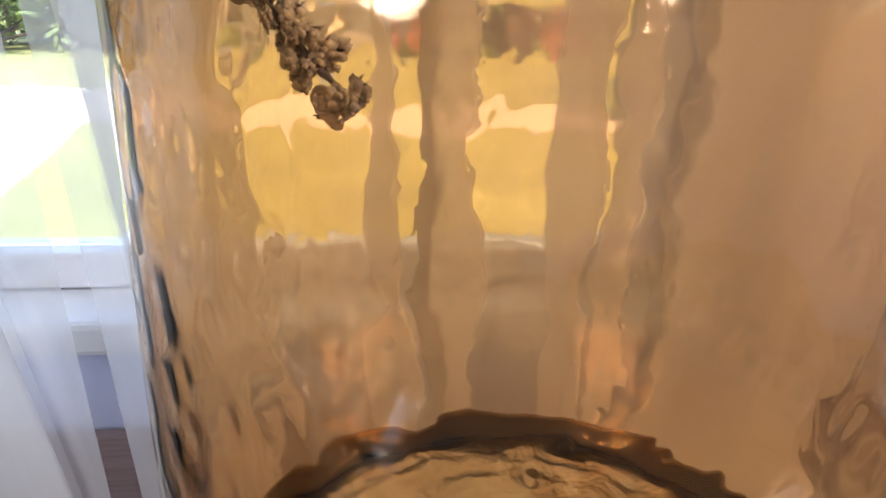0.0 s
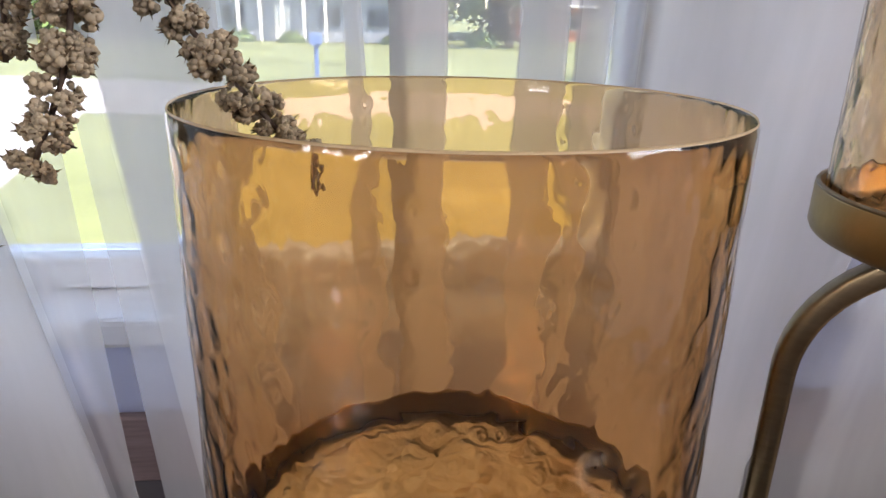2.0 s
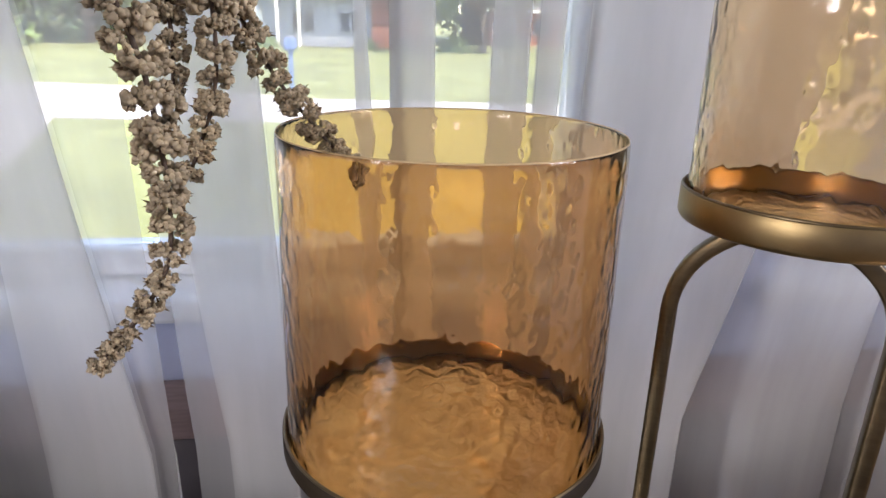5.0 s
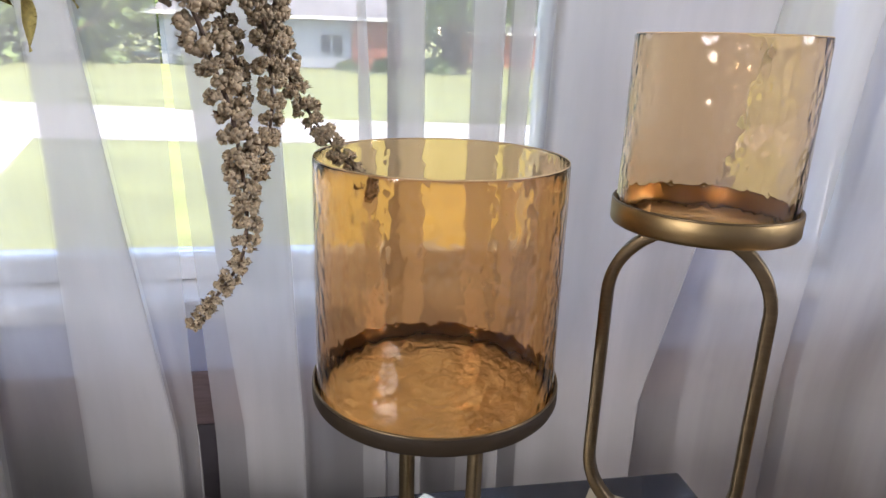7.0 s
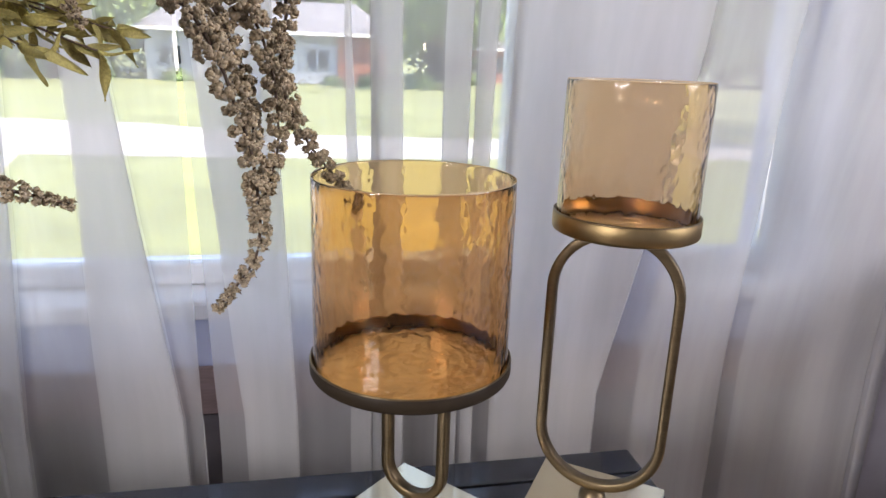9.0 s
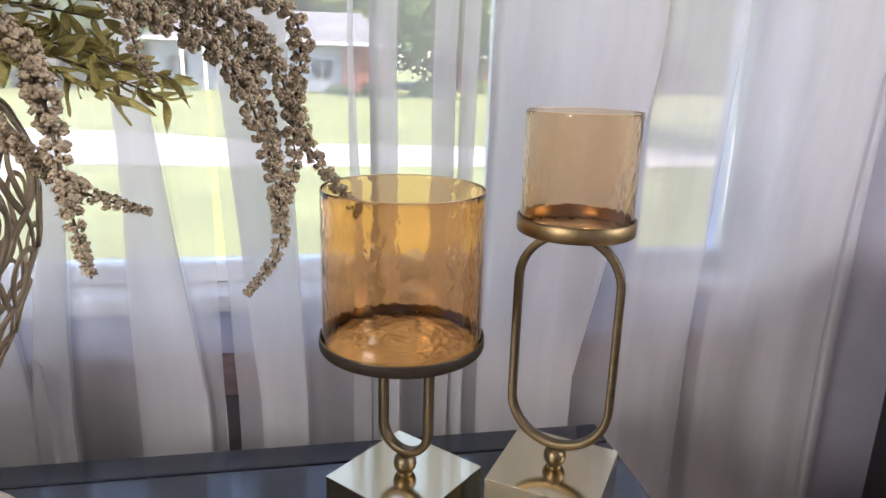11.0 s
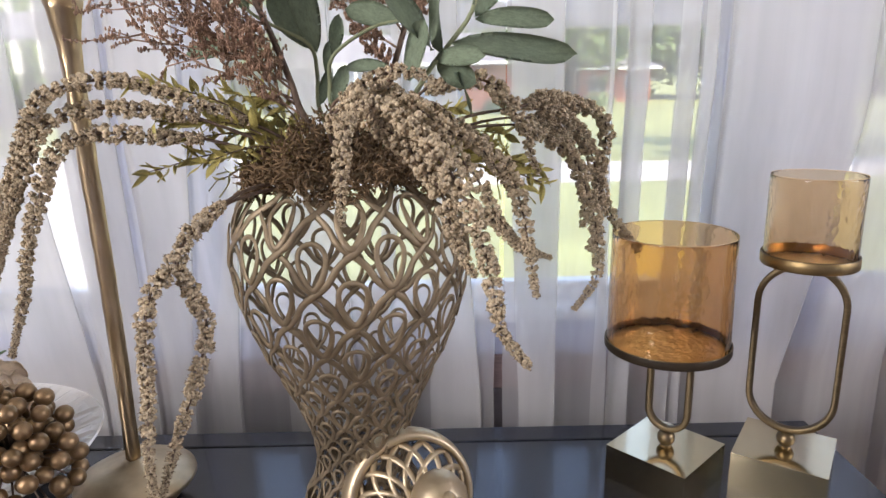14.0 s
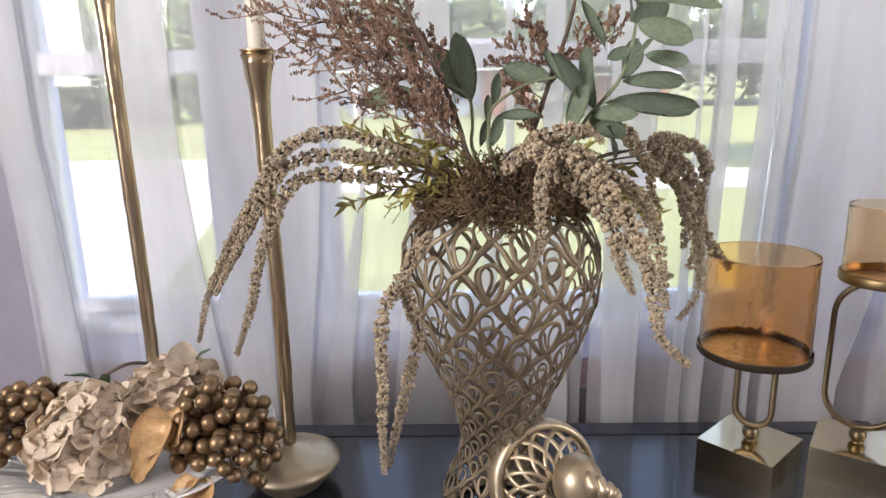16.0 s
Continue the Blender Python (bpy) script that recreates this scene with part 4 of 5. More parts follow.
def twiggy(stem, tips, label, seed):
    """A woody stem with side shoots that divide into fine knobbly twigs."""
    r = random.Random(seed)
    b = tagged(empty("red_twig_branch", stem[0]), label, "foliage", "reddish twigs in the vase")
    o = np.array(stem[0])
    path = smooth_path(stem, 0.008)
    v, f = tube_arrays(path - o, np.linspace(0.0042, 0.0018, len(path)), 8)
    child("stem", array_mesh("stem", v.tolist(), f, STEM_BROWN), b)
    heap_ = Heap()

    def shoot(a, d, length, rad, depth):
        pts = [a]
        dd = d.normalized()
        n = 4
        for _ in range(n):
            dd = (dd + Vector((r.uniform(-0.2, 0.2), r.uniform(-0.2, 0.2), r.uniform(-0.1, 0.2)))).normalized()
            pts.append(pts[-1] + dd * length / n)
        v_, f_ = tube_arrays([p[:] for p in pts], np.linspace(rad, rad * 0.6, n + 1), 5)
        heap_.add(v_, f_)
        if depth == 0:
            for p in pts[1:]:
                for _ in range(3):
                    q = p + Vector((r.uniform(-1, 1), r.uniform(-1, 1), r.uniform(-1, 1))) * 0.0022
                    heap_.add(ICO1[0] * np.array((0.0011, 0.0011, 0.0020)) + np.array(q), ICO1[1])
            return
        for p in pts[1:]:
            for s in ((-1, 1) if depth == 2 else (r.choice((-1, 1)),)):
                side = dd.cross(Vector((r.uniform(-1, 1), r.uniform(-1, 1), r.uniform(-1, 1)))).normalized()
                shoot(p, dd * 0.9 + side * 0.75 * s, length * r.uniform(0.26, 0.42), rad * 0.78, depth - 1)

    for tip in tips:
        t = Vector(tip)
        best = min((Vector(p.tolist()) for p in path), key=lambda p: (p - t).length + 0.9 * abs(p.z + 0.02 - t.z + 0.03))
        best = best - Vector(o.tolist())
        d = t - Vector(o.tolist()) - best
        shoot(best, d, d.length * 0.95, 0.0013, 2)
    tagged(child("twig_spray", heap_.mesh("twig_spray", RED_TWIG), b, "fine reddish brown forked twigs"), kind="stuff")


twiggy([(-0.378, -0.02, 1.268), (-0.417, -0.02, 1.327), (-0.428, -0.02, 1.362), (-0.445, -0.02, 1.411), (-0.463, -0.02, 1.452), (-0.481, -0.02, 1.485), (-0.492, -0.02, 1.517), (-0.51, -0.02, 1.60)],
       [(-0.646, -0.03, 1.491), (-0.606, -0.05, 1.469), (-0.643, 0.0, 1.513), (-0.61, -0.06, 1.433), (-0.575, -0.02, 1.47), (-0.597, 0.0, 1.512), (-0.562, -0.07, 1.426), (-0.544, -0.06, 1.41),
        (-0.538, -0.04, 1.396), (-0.513, -0.05, 1.386), (-0.494, -0.03, 1.374), (-0.549, 0.0, 1.485), (-0.569, -0.06, 1.452), (-0.515, 0.02, 1.503), (-0.559, -0.02, 1.503), (-0.466, 0.02, 1.474),
        (-0.602, 0.0, 1.538), (-0.546, 0.0, 1.541), (-0.49, -0.06, 1.42), (-0.47, -0.05, 1.40)],
       "branching reddish brown twigs in the vase", 3)
twiggy([(-0.36, 0.0, 1.268), (-0.341, 0.03, 1.32), (-0.323, 0.03, 1.38), (-0.302, 0.03, 1.444), (-0.29, 0.03, 1.478), (-0.28, 0.03, 1.519), (-0.265, 0.03, 1.60)],
       [(-0.344, 0.02, 1.489), (-0.321, 0.02, 1.477), (-0.354, 0.02, 1.465), (-0.372, 0.02, 1.445), (-0.361, 0.02, 1.416), (-0.346, 0.02, 1.388), (-0.28, 0.03, 1.443), (-0.234, 0.0, 1.482), (-0.244, 0.0, 1.458)],
       "slim dark stem with reddish twigs in the vase", 8)

# ---------------------------------------------------------------- yellow sprigs
SMALL_LEAF = [leaf_mesh("leaf", 1.0, w, YELLOW_LEAF, c, 0.35, 0.75) for w, c in ((0.26, 0.15), (0.34, -0.2), (0.22, 0.3))]


def sprig(base, tip, seed, label, big=1.0):
    r = random.Random(seed)
    b = tagged(empty("yellow_sprig", base), label, "foliage", "olive yellow sprigs in the vase")
    bv, tv = Vector(base), Vector(tip)
    mid = (bv + tv) / 2 + Vector((0, 0, 0.022))
    path = smooth_path([base, mid[:], tip], 0.006) - np.array(base)
    v, f = tube_arrays(path, np.linspace(0.0013, 0.0006, len(path)), 5)
    child("stem", array_mesh("stem", v.tolist(), f, STEM_BROWN), b)
    n = len(path)
    for i in range(int(n * 0.25), n, 1):
        p = Vector(path[i].tolist())
        d = Vector((path[min(n - 1, i + 1)] - path[i - 1]).tolist()).normalized()
        for _ in range(2):
            q = (d * 0.8 + Vector((r.uniform(-1, 1), r.uniform(-1, 1), r.uniform(-0.8, 0.9)))).normalized()
            ln = r.uniform(0.011, 0.027) * big
            m, _l = aim(p, p + q, r.uniform(0, 6))
            lf = child("leaf", SMALL_LEAF[r.randrange(3)], b)
            lf.matrix_basis = m @ Matrix.Diagonal((ln, ln, ln, 1))


ORIGIN = (-0.395, -0.035, 1.268)
for i, tip in enumerate([(-0.569, -0.06, 1.278), (-0.58, -0.05, 1.369), (-0.549, 0.0, 1.352), (-0.513, 0.03, 1.356), (-0.539, -0.1, 1.33), (-0.514, 0.0, 1.262), (-0.467, 0.0, 1.351), (-0.53, -0.05, 1.31), (-0.50, -0.10, 1.29), (-0.56, -0.02, 1.325)]):
    sprig(ORIGIN, tip, 20 + i, "fine sprig with olive yellow narrow leaves in the vase")
for i, tip in enumerate([(-0.158, 0.03, 1.245), (-0.156, 0.06, 1.257), (-0.176, 0.0, 1.243), (-0.212, 0.09, 1.282), (-0.248, 0.09, 1.327), (-0.264, 0.06, 1.326), (-0.20, 0.05, 1.30), (-0.19, 0.07, 1.265)]):
    sprig((-0.345, 0.0, 1.268), tip, 40 + i, "fine sprig with golden yellow leaves in the vase", 1.15)

# dried moss that fills the mouth of the vase
mossy = Heap()
mr = np.random.default_rng(4)
for i in range(5600):
    a, r_, h_ = mr.uniform(0, 2 * math.pi), math.sqrt(mr.uniform(0, 1)) * 0.108, mr.uniform(0, 1)
    z = 1.256 + 0.075 * h_ * (1 - (r_ / 0.125) ** 2) + 0.010 * math.sin(5 * a)
    c = np.array((VX + r_ * math.cos(a), VY - 0.012 + r_ * math.sin(a), z))
    d = mr.normal(size=3) + np.array((math.cos(a), math.sin(a), 0.3)) * 0.9
    d /= np.linalg.norm(d)
    ln = mr.uniform(0.004, 0.009)
    p = np.array([c, c + d * ln * 0.5 + mr.normal(size=3) * 0.002, c + d * ln + mr.normal(size=3) * 0.003])
    v, f = tube_arrays(p, [0.0009, 0.0010, 0.0004], 4)
    mossy.add(v, f)
tagged(new("dried_moss", mossy.mesh("dried_moss", MOSS)), "brown dried moss filling the mouth of the vase", "moss", kind="stuff")

# ---------------------------------------------------------------- cake plate with flowers and berries
PX, PY, PZ = -0.883, -0.042, 0.953
plate = tagged(empty("cake_plate", (PX, PY, T)), "white ribbed china cake plate on a pedestal foot", "cake plate")
h = PZ - T
prof = [(0, h - 0.030), (0.03, h - 0.030), (0.112, h - 0.026), (0.142, h - 0.019), (0.176, h - 0.006), (0.186, h - 0.002), (0.188, h + 0.0005), (0.186, h + 0.002), (0.176, h - 0.001), (0.142, h - 0.012), (0.124, h - 0.019), (0.112, h - 0.021), (0, h - 0.022)]
bm = revolve(prof, 180)
for q in bm.verts:
    rr = math.hypot(q.co.x, q.co.y)
    if 0.13 < rr < 0.182:
        a = math.atan2(q.co.y, q.co.x)
        q.co.z += 0.0013 * (1 if math.sin(a * 90) > 0 else -1) * 1.0
part("dish", bm, CHINA, plate, "white dish with a ribbed rim", smooth=False)
part("pedestal", revolve([(0, 0), (0.07, 0), (0.075, 0.006), (0.06, 0.014), (0.03, 0.03), (0.02, 0.06), (0.022, 0.09), (0.04, h - 0.0305), (0, h - 0.0305)], 64), CHINA, plate, smooth=True)


def petal_mesh():
    verts, faces = [], []
    n, m = 6, 7
    for side in (1, -1):
        for i in range(n + 1):
            u = i / n
            half = 0.62 * math.sin(math.pi * min(1, 0.12 + 0.80 * u)) ** 0.7
            for j in range(m):
                s = 2 * j / (m - 1) - 1
                verts.append((u * (1 - 0.12 * s * s), half * s, 0.22 * u * u + 0.16 * s * s * u - 0.10 * math.sin(u * 5 + s * 2) + 0.012 * side))
    k = (n + 1) * m
    for i in range(n):
        for j in range(m - 1):
            faces.append((i * m + j, (i + 1) * m + j, (i + 1) * m + j + 1, i * m + j + 1))
            faces.append((k + i * m + j + 1, k + (i + 1) * m + j + 1, k + (i + 1) * m + j, k + i * m + j))
    edge = [j for j in range(m)] + [i * m + m - 1 for i in range(1, n + 1)] + [n * m + j for j in range(m - 2, -1, -1)] + [i * m for i in range(n - 1, 0, -1)]
    for a, b in zip(edge, edge[1:] + edge[:1]):
        faces.append((b, a, k + a, k + b))
    return np.array(verts), faces


PV, PF = petal_mesh()


def floret_mesh(seed):
    r = np.random.default_rng(seed)
    hp = Heap()
    for i in range(4):
        a = math.pi / 2 * i + r.uniform(-0.2, 0.2)
        lift = r.uniform(-0.25, 0.2)
        m = np.array((Matrix.Rotation(a, 3, "Z") @ Matrix.Rotation(-lift, 3, "Y")))
        hp.add((PV * r.uniform(0.85, 1.1)) @ m.T, PF)
    hp.add(ICO1[0] * 0.09, ICO1[1])
    return hp.mesh("floret", PETAL)


FLORETS = [floret_mesh(i) for i in range(4)]


def hydrangea(c, radii, n, seed, label):
    r = random.Random(seed)
    b = tagged(empty("hydrangea_head", c), label, "silk flower", "cream hydrangea heads on the cake plate")
    v, f = tube_arrays([(0, 0, -radii[2] * 0.9), (0, 0, 0), (0.0, 0.004, radii[2] * 0.4)], 0.004, 7)
    child("stem", array_mesh("stem", v.tolist(), f, STEM_GREEN), b)
    for i in range(n):
        z = 1 - 1.55 * (i + 0.5) / n
        a = i * 2.39996
        s = math.sqrt(max(0, 1 - z * z))
        d = Vector((s * math.cos(a), s * math.sin(a), z))
        k = r.uniform(0.80, 1.05)
        at = Vector((d.x * radii[0] * k, d.y * radii[1] * k, d.z * radii[2] * k))
        q = (d + Vector((r.uniform(-0.4, 0.4), r.uniform(-0.4, 0.4), r.uniform(-0.2, 0.5)))).to_track_quat("Z", "X")
        ob = child("floret", FLORETS[i % 4], b)
        sc = r.uniform(0.024, 0.031)
        ob.matrix_basis = Matrix.Translation(at) @ q.to_matrix().to_4x4() @ Matrix.Rotation(r.uniform(0, 6), 4, "Z") @ Matrix.Scale(sc, 4)


hydrangea((-0.905, -0.105, 0.985), (0.075, 0.058, 0.055), 46, 1, "full cream silk hydrangea head on the cake plate")
hydrangea((-0.818, -0.045, 1.005), (0.062, 0.05, 0.052), 36, 2, "cream silk hydrangea head at the back of the cake plate")

bm = bmesh.new()
bmesh.ops.create_icosphere(bm, subdivisions=3, radius=1)
for q in bm.verts:
    q.co *= 1 + 0.03 * noise.noise(q.co * 2.3)
    if q.co.z > 0.93:
        q.co.z -= 0.5 * (q.co.z - 0.93)
BERRY = as_mesh("berry", bm, GOLD_BERRY, True)


def berries(c, axes, n, seed, label, floor_z):
    r = random.Random(seed)
    b = tagged(empty("berry_cluster", c), label, "berry cluster", "gold berry clusters on the cake plate")
    placed = []
    tries = 0
    while len(placed) < n and tries < 9000:
        tries += 1
        d = Vector((r.uniform(-1, 1), r.uniform(-1, 1), r.uniform(-1, 1)))
        if d.length > 1 or d.length < 0.45:
            continue
        p = Vector((d.x * axes[0], d.y * axes[1], d.z * axes[2]))
        wx, wy, wz = p.x + c[0], p.y + c[1], p.z + c[2]
        inside = math.hypot(wx - PX, wy - PY)
        if inside < 0.202 and wz < PZ + 0.014:
            continue
        if wz < floor_z or any((p - q).length < 0.0182 for q in placed):
            continue
        placed.append(p)
    for p in placed:
        ob = child("berry", BERRY, b)
        s = r.uniform(0.0090, 0.0102)
        ob.matrix_basis = Matrix.Translation(p) @ Euler((r.uniform(-2, 2), r.uniform(-2, 2), 0)).to_matrix().to_4x4() @ Matrix.Scale(s, 4)
    hp = Heap()
    for p in placed:
        v_, f_ = tube_arrays([(0, 0, 0), (p * 0.5 + Vector((0, 0, 0.006)))[:], (p * 0.94)[:]], 0.0011, 5)
        hp.add(v_, f_)
    tagged(child("stalk", hp.mesh("stalk", STEM_BROWN), b), kind="stuff")


berries((-0.738, -0.10, 0.980), (0.068, 0.060, 0.080), 110, 6, "cluster of matte gold berries on the cake plate", 0.90)
berries((-0.995, -0.075, 0.985), (0.075, 0.06, 0.060), 84, 7, "cluster of matte gold berries at the plate's edge", 0.90)

LEAF_G = array_mesh("gold_leaf", (PV * np.array((1.0, 0.62, 0.9))).tolist(), PF, GOLD_PETAL)
LEAF_D = leaf_mesh("green_leaf", 1.0, 0.5, LEAF_GREEN, 0.2, 0.4, 0.7)
for base, tip, me, nm, lab, roll in (
        ((-0.80, -0.135, 1.03), (-0.80, -0.17, 0.965), LEAF_G, "gold_leaf", "amber gold silk leaf among the cream flowers", 0.4),
        ((-0.795, -0.125, 1.035), (-0.815, -0.165, 0.985), LEAF_G, "gold_leaf", "amber gold silk leaf among the cream flowers", -0.5),
        ((-0.79, -0.12, 1.035), (-0.765, -0.15, 1.0), LEAF_G, "gold_leaf", "amber gold silk leaf among the cream flowers", 0.9),
        ((-0.755, -0.15, 0.955), (-0.735, -0.185, 0.925), LEAF_G, "gold_leaf", "amber gold silk leaf under the berries", 0.3),
        ((-0.76, -0.15, 0.96), (-0.78, -0.18, 0.93), LEAF_G, "gold_leaf", "amber gold silk leaf under the berries", 0.1),
        ((-0.92, -0.06, 1.045), (-0.95, -0.065, 1.063), LEAF_D, "green_leaf", "small dark green leaf behind the cream flowers", 0.4),
        ((-0.90, -0.055, 1.04), (-0.905, -0.07, 1.06), LEAF_D, "green_leaf", "small dark green leaf behind the cream flowers", 1.2),
        ((-0.79, -0.03, 1.06), (-0.772, -0.035, 1.082), LEAF_D, "green_leaf", "small dark green leaf behind the cream flowers", 0.3)):
    m, ln = aim(base, tip, roll)
    ob = new(nm, me)
    ob.matrix_world = m @ Matrix.Diagonal((ln, ln, ln, 1))
    tagged(ob, lab, "leaf")
v, f = tube_arrays(smooth_path([(-0.925, -0.055, 1.035), (-0.90, -0.045, 1.052), (-0.878, -0.035, 1.058), (-0.855, -0.02, 1.05)], 0.005), 0.0024, 7)
tagged(new("bare_twig", array_mesh("bare_twig", v.tolist(), f, STEM_BROWN)), "dark bare twig arching behind the cream flowers", "twig")

# ---------------------------------------------------------------- outside
GZ = -0.40
bm = bmesh.new()
n = 70
grid = [[None] * (n + 1) for _ in range(n + 1)]
for i in range(n + 1):
    for j in range(n + 1):
        x = -320 + 640 * (0.5 + 0.5 * math.copysign(abs(2 * i / n - 1) ** 2.2, 2 * i / n - 1))
        y = 0.75 + 700 * ((j - 12) / (n - 12)) ** 2.6 if j >= 12 else 0.75 - 320 * ((12 - j) / 12) ** 2.4
        z = GZ + (0.10 * noise.noise((x * 0.08, y * 0.08, 0.4)) if y > 20 else 0) + max(0, y - 60) * 0.02
        grid[i][j] = bm.verts.new((x, y, z))
for i in range(n):
    for j in range(n):
        bm.faces.new((grid[i][j], grid[i + 1][j], grid[i + 1][j + 1], grid[i][j + 1]))
structure("foundation", box(X0 - 0.13, X1 + 0.13, Y0 - 0.13, WALL_Y + 0.13, GZ - 0.1, -0.122), CONCRETE, "plain concrete foundation under the room", "foundation")
tagged(new("ground", as_mesh("ground", bm, GRASS, True)), "wide sunlit green lawn outside", "lawn", kind="structure")


def slab(name, outline, z0, z1, material, label, category):
    bm_ = bmesh.new()
    vs = [bm_.verts.new((x, y, z0)) for x, y in outline]
    fc = bm_.faces.new(vs)
    r = bmesh.ops.extrude_face_region(bm_, geom=[fc])
    for g in r["geom"]:
        if isinstance(g, bmesh.types.BMVert):
            g.co.z = z1
    return structure(name, bm_, material, label, category)


slab("road", [(-70, 11.5), (-9, 11.6), (-4.6, 11.2), (-1.5, 10.9), (6, 10.9), (70, 10.9), (70, 13.9), (6, 13.6), (-1, 14.4), (-4, 16.4), (-9, 17.6), (-70, 17.8)], GZ - 0.2, GZ + 0.02, CONCRETE, "pale sun-bleached concrete road", "road")
slab("driveway", [(-8.6, 11.55), (-4.75, 11.15), (-3.95, 8.2), (-3.3, 5.4), (-3.0, 2.0), (-5.6, 2.0), (-6.0, 6.0)], GZ - 0.2, GZ + 0.022, CONCRETE, "pale concrete driveway", "driveway")


def house(x0, x1, y, base, eave, ridge, label, porch=False, walls=None):
    b = tagged(empty("house", (x0, y, base)), label, "house")
    o = Vector((x0, y, base))
    w, d = x1 - x0, 9.0
    e, rg = eave - base, ridge - base
    part("wall", box(0, w, 0, d, 0, e), walls or BRICK, b)
    if walls:
        part("brick_bay", box(w - 3.2, w + 0.05, -0.25, 0.5, 0, e - 0.2), BRICK, b, "red brick end bay")
    bm_ = bmesh.new()
    pts = [(-0.6, -0.8, e + 0.01), (w + 0.6, -0.8, e + 0.01), (w + 0.6, d + 0.8, e + 0.01), (-0.6, d + 0.8, e + 0.01), (1.8, d / 2, rg), (w - 1.8, d / 2, rg)]
    vs = [bm_.verts.new(p) for p in pts]
    for q in ((0, 1, 5, 4), (1, 2, 5), (2, 3, 4, 5), (3, 0, 4), (3, 2, 1, 0)):
        bm_.faces.new([vs[i] for i in q])
    part("roof", bm_, ROOF, b, "low grey shingle roof")
    part("fascia", box(-0.62, w + 0.62, -0.86, -0.81, e - 0.16, e + 0.06), HOUSE_WHITE, b)
    k = max(2, int(w / 3))
    for i in range(k):
        cx = w * (i + 0.5) / k
        if porch and i == 1:
            dr = part("door", box(cx - 0.5, cx + 0.5, -0.06, -0.01, 0.1, 2.2, 0.02), HOUSE_WHITE, b)
            part("knob", box(cx + 0.32, cx + 0.38, -0.1, -0.061, 1.0, 1.07), BRASS, dr)
            continue
        win = part("window", box(cx - 0.75, cx + 0.75, -0.08, -0.01, 0.9, 2.2, 0.02), HOUSE_GREY, b)
        for s in (-1, 1):
            part("pane", box(cx + s * 0.36 - 0.3, cx + s * 0.36 + 0.3, -0.10, -0.081, 1.0, 2.1), DARK_GLASS, win)
    if porch:
        for i in range(5):
            part("column", box(w * 0.12 + i * 1.35, w * 0.12 + i * 1.35 + 0.22, -0.80, -0.58, 0, e - 0.17, 0.02), HOUSE_WHITE, b, "white porch column")
    return b


house(-10.5, 4.6, 45, GZ, 2.75, 5.0, "single storey house across the road with white porch columns", True, HOUSE_GREY)
house(11.5, 17.5, 56, GZ, 2.4, 4.4, "single storey brick house farther along the road")


def tree(x, y, height, spread, seed, label, clumps=46, low=0.34):
    r = np.random.default_rng(seed)
    b = tagged(empty("tree", (x, y, GZ)), label, "tree", "trees across the road")
    hp = Heap()
    th = height * low
    path = smooth_path([(0, 0, -0.1), (0.08, 0.05, th * 0.5), (-0.05, 0.0, th), (0.1, 0.1, height * 0.75)], 0.3)
    v_, f_ = tube_arrays(path, np.linspace(0.032, 0.010, len(path)) * height, 9)
    hp.add(v_, f_)
    tips = []
    for i in range(9):
        a = 2 * math.pi * i / 9 + r.uniform(-0.3, 0.3)
        z = th * (0.85 + 0.12 * i)
        q = np.array((math.cos(a) * spread * r.uniform(0.5, 0.9), math.sin(a) * spread * r.uniform(0.5, 0.9), min(height * 0.9, z + height * r.uniform(0.12, 0.32))))
        pth = smooth_path([(0, 0, z * 0.92), (q * np.array((0.5, 0.5, 0)) + np.array((0, 0, z + (q[2] - z) * 0.35))).tolist(), q.tolist()], 0.3)
        v_, f_ = tube_arrays(pth, np.linspace(0.012, 0.004, len(pth)) * height, 6)
        hp.add(v_, f_)
        tips.append(q)
    child("trunk", hp.mesh("trunk", BARK), b)
    lv = Heap()
    for i in range(clumps):
        base_ = tips[i % 9] if i % 3 else np.array((0, 0, height * (0.45 + low)))
        c = base_ + r.normal(size=3) * np.array((spread * 0.28, spread * 0.28, height * 0.10))
        size = spread * r.uniform(0.16, 0.30)
        for _ in range(34):
            d = r.normal(size=3)
            d /= np.linalg.norm(d)
            p = c + d * size * r.uniform(0.5, 1.0)
            u = np.cross(d, r.normal(size=3))
            u /= np.linalg.norm(u)
            w = np.cross(d, u) * 0.6 + d * 0.25
            s = spread * r.uniform(0.05, 0.10)
            lv.add(np.array([p - u * s, p - w * s * 0.6, p + u * s, p + w * s * 0.6]), [(0, 1, 2, 3)])
    child("crown", lv.mesh("crown", FOLIAGE, False), b, "leafy green crown with gaps")


for i, (x, y, hh, sp) in enumerate([(7.8, 40, 9, 4.2), (-15, 42, 9, 4.2), (12.5, 15, 9, 4.0), (-30, 44, 10, 4.8)]):
    tree(x, y, hh, sp, 100 + i, "leafy green tree on the lawn across the road", 60, 0.20)
for i in range(26):
    x = -78 + 6.2 * i + 1.7 * math.sin(i * 2.3)
    tree(x, 63 + 5 * math.sin(i * 1.7), 14.5 + 2 * math.sin(i * 0.9), 6.0, 200 + i, "bushy green tree behind the houses", 190, 0.10)


for i, (x, y, hh) in enumerate([(-20, 38, 8.5), (-25.5, 41, 9.5), (-31, 39, 9.0), (-36.5, 42, 10.0), (-28, 47, 11.0), (-42, 44, 10.5), (-23, 50, 11.5), (-34, 49, 12.0), (-48, 48, 12.0), (-17.5, 50, 11.0)]):
    tree(x, y, hh, 4.6, 260 + i, "bushy green tree beyond the driveway", 170, 0.08)


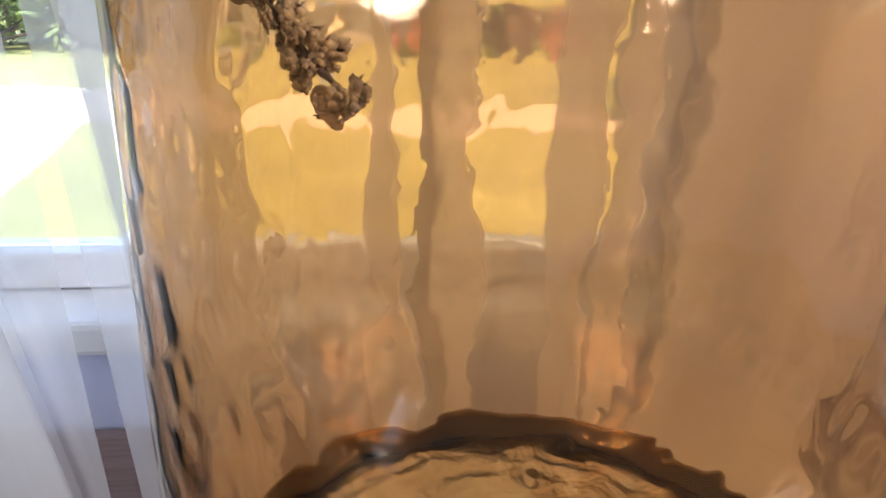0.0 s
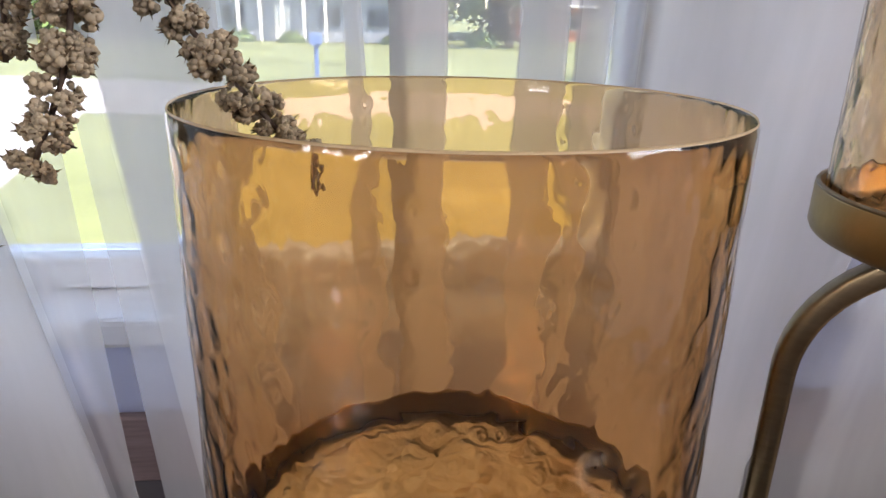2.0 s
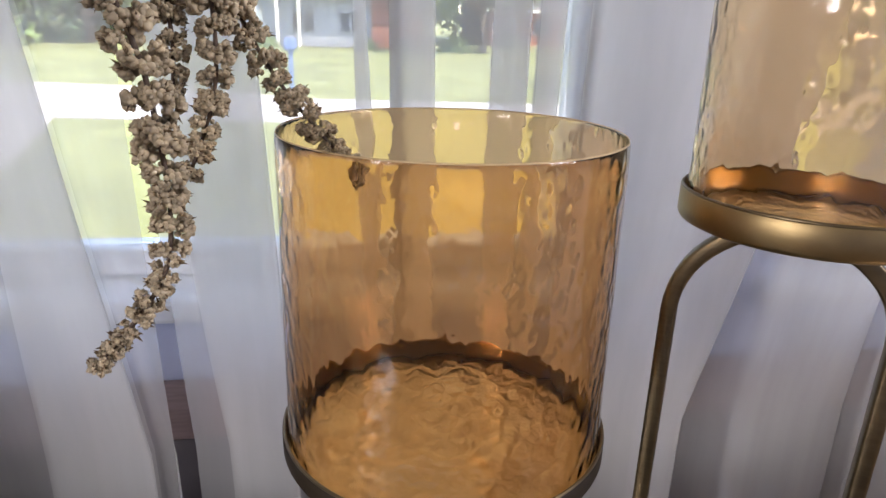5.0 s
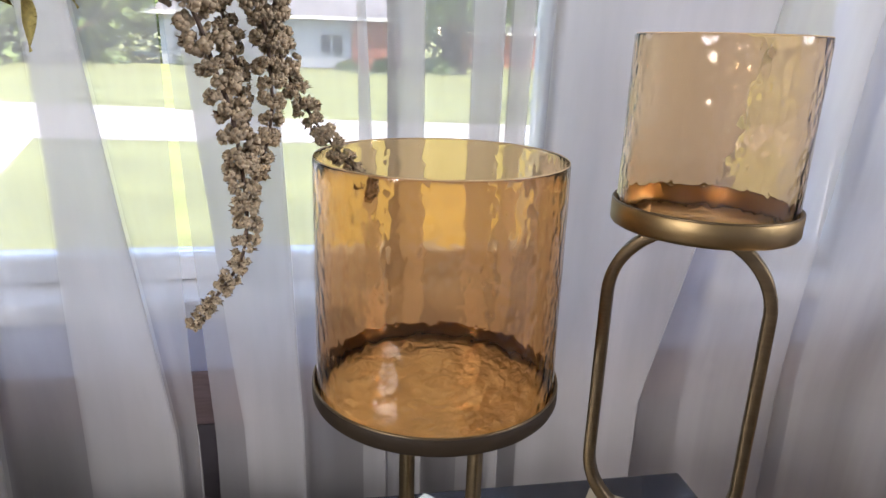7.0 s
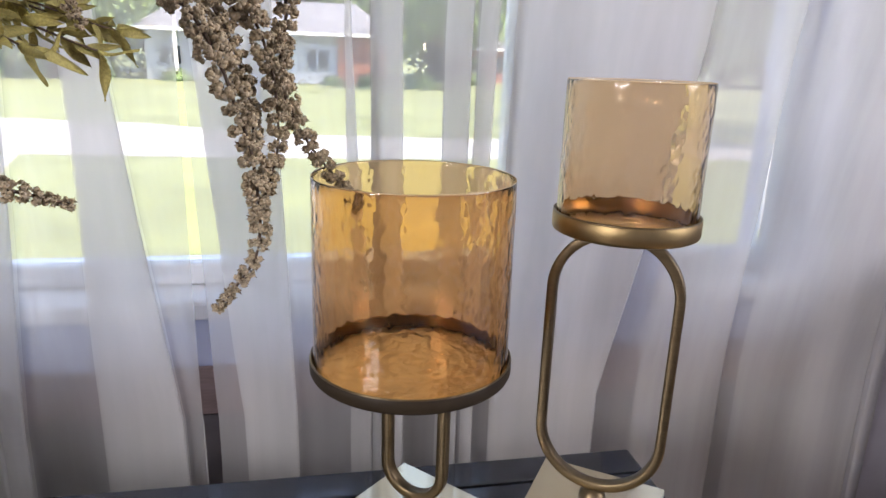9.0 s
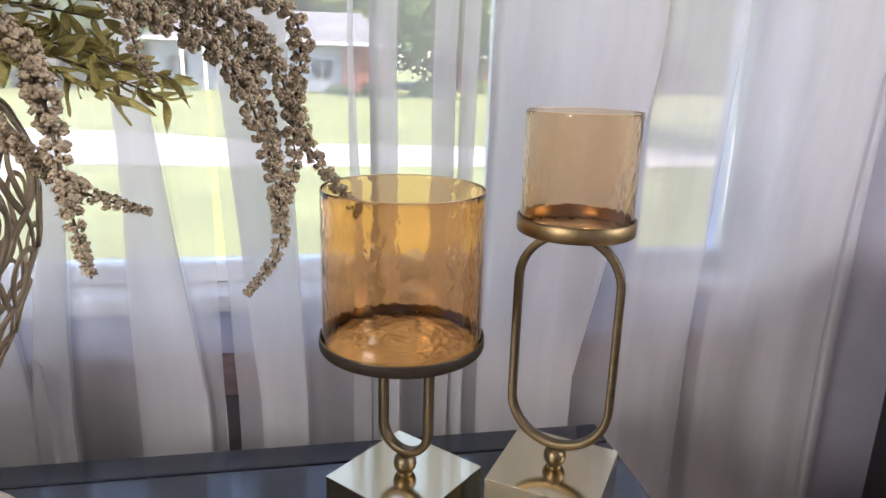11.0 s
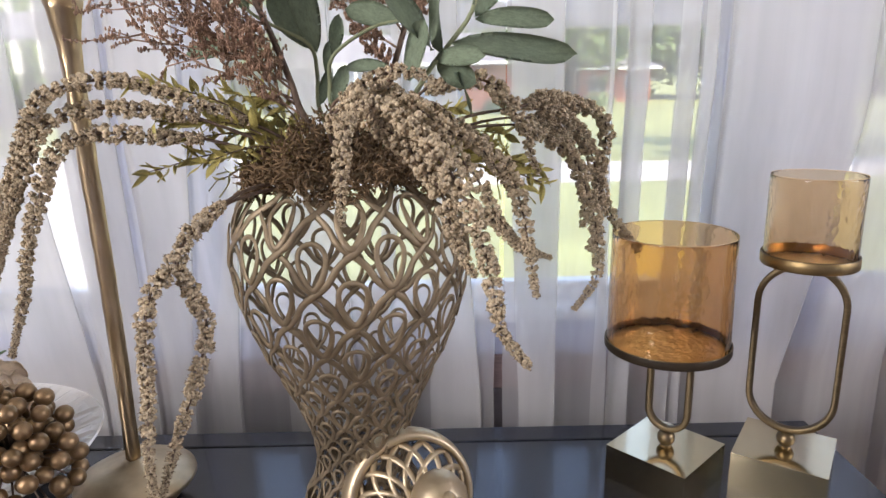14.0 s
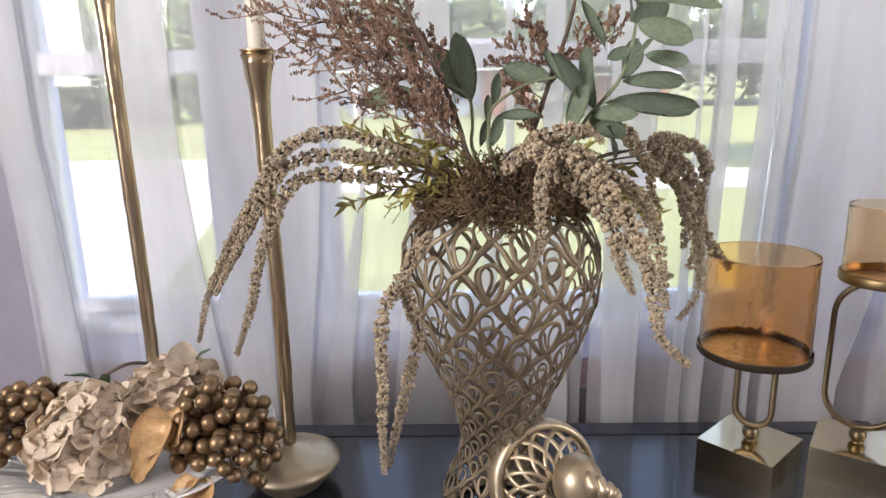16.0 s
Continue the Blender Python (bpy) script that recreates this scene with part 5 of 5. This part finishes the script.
def bush(x, y, r_, seed):
    r = np.random.default_rng(seed)
    b = tagged(empty("bush", (x, y, GZ)), "rounded green garden shrub by the house", "bush", "garden shrubs")
    hp = Heap()
    for i in range(6):
        a = i * 1.05
        v_, f_ = tube_arrays([(0, 0, -0.05), (0.3 * r_ * math.cos(a), 0.3 * r_ * math.sin(a), 0.4 * r_), (0.6 * r_ * math.cos(a), 0.6 * r_ * math.sin(a), 0.8 * r_)], 0.02, 5)
        hp.add(v_, f_)
    child("branches", hp.mesh("branches", BARK), b)
    lv = Heap()
    for _ in range(520):
        d = r.normal(size=3)
        d[2] = abs(d[2])
        d /= np.linalg.norm(d)
        p = d * r_ * r.uniform(0.6, 1.05) * np.array((1.15, 1, 0.95))
        u = np.cross(d, r.normal(size=3))
        u /= np.linalg.norm(u)
        w = np.cross(d, u) * 0.6
        s = r_ * r.uniform(0.08, 0.15)
        lv.add(np.array([p - u * s, p - w * s, p + u * s, p + w * s]), [(0, 1, 2, 3)])
    child("leaves", lv.mesh("leaves", FOLIAGE, False), b)


for i, (x, y, r_) in enumerate([(-8.5, 43.4, 0.9), (-5.2, 43.3, 0.8), (3.4, 43.4, 0.9), (1.0, 43.2, 0.7), (6.5, 41, 1.1), (11.5, 49, 1.2), (-18, 46, 1.3), (-13, 43.5, 1.0)]):
    bush(x, y, r_, 300 + i)

box_post = tagged(empty("mailbox", (-1.35, 15.6, GZ)), "blue mailbox on a post beside the road", "mailbox")
part("post", box(-0.05, 0.05, -0.05, 0.05, 0, 0.95, 0.01), BLUE_PAINT, box_post)
part("mail_box", box(-0.13, 0.13, -0.24, 0.24, 0.951, 1.22, 0.05, segs=4), BLUE_PAINT, box_post)

# ---------------------------------------------------------------- floor boards
BOARD = as_mesh("board", box(0, 1.148, 0, 0.118, -0.0115, 0.0, 0.0015, segs=1), FLOOR_WOOD)
for j in range(33):
    off = (j * 0.37) % 1.15
    for i in range(4):
        ob = new("board", BOARD)
        ob.parent = floor
        ob.location = (X0 + 0.001 + i * 1.15, Y0 + 0.001 + j * 0.1165, 0)
        ob.scale = (1, 0.98, 1)
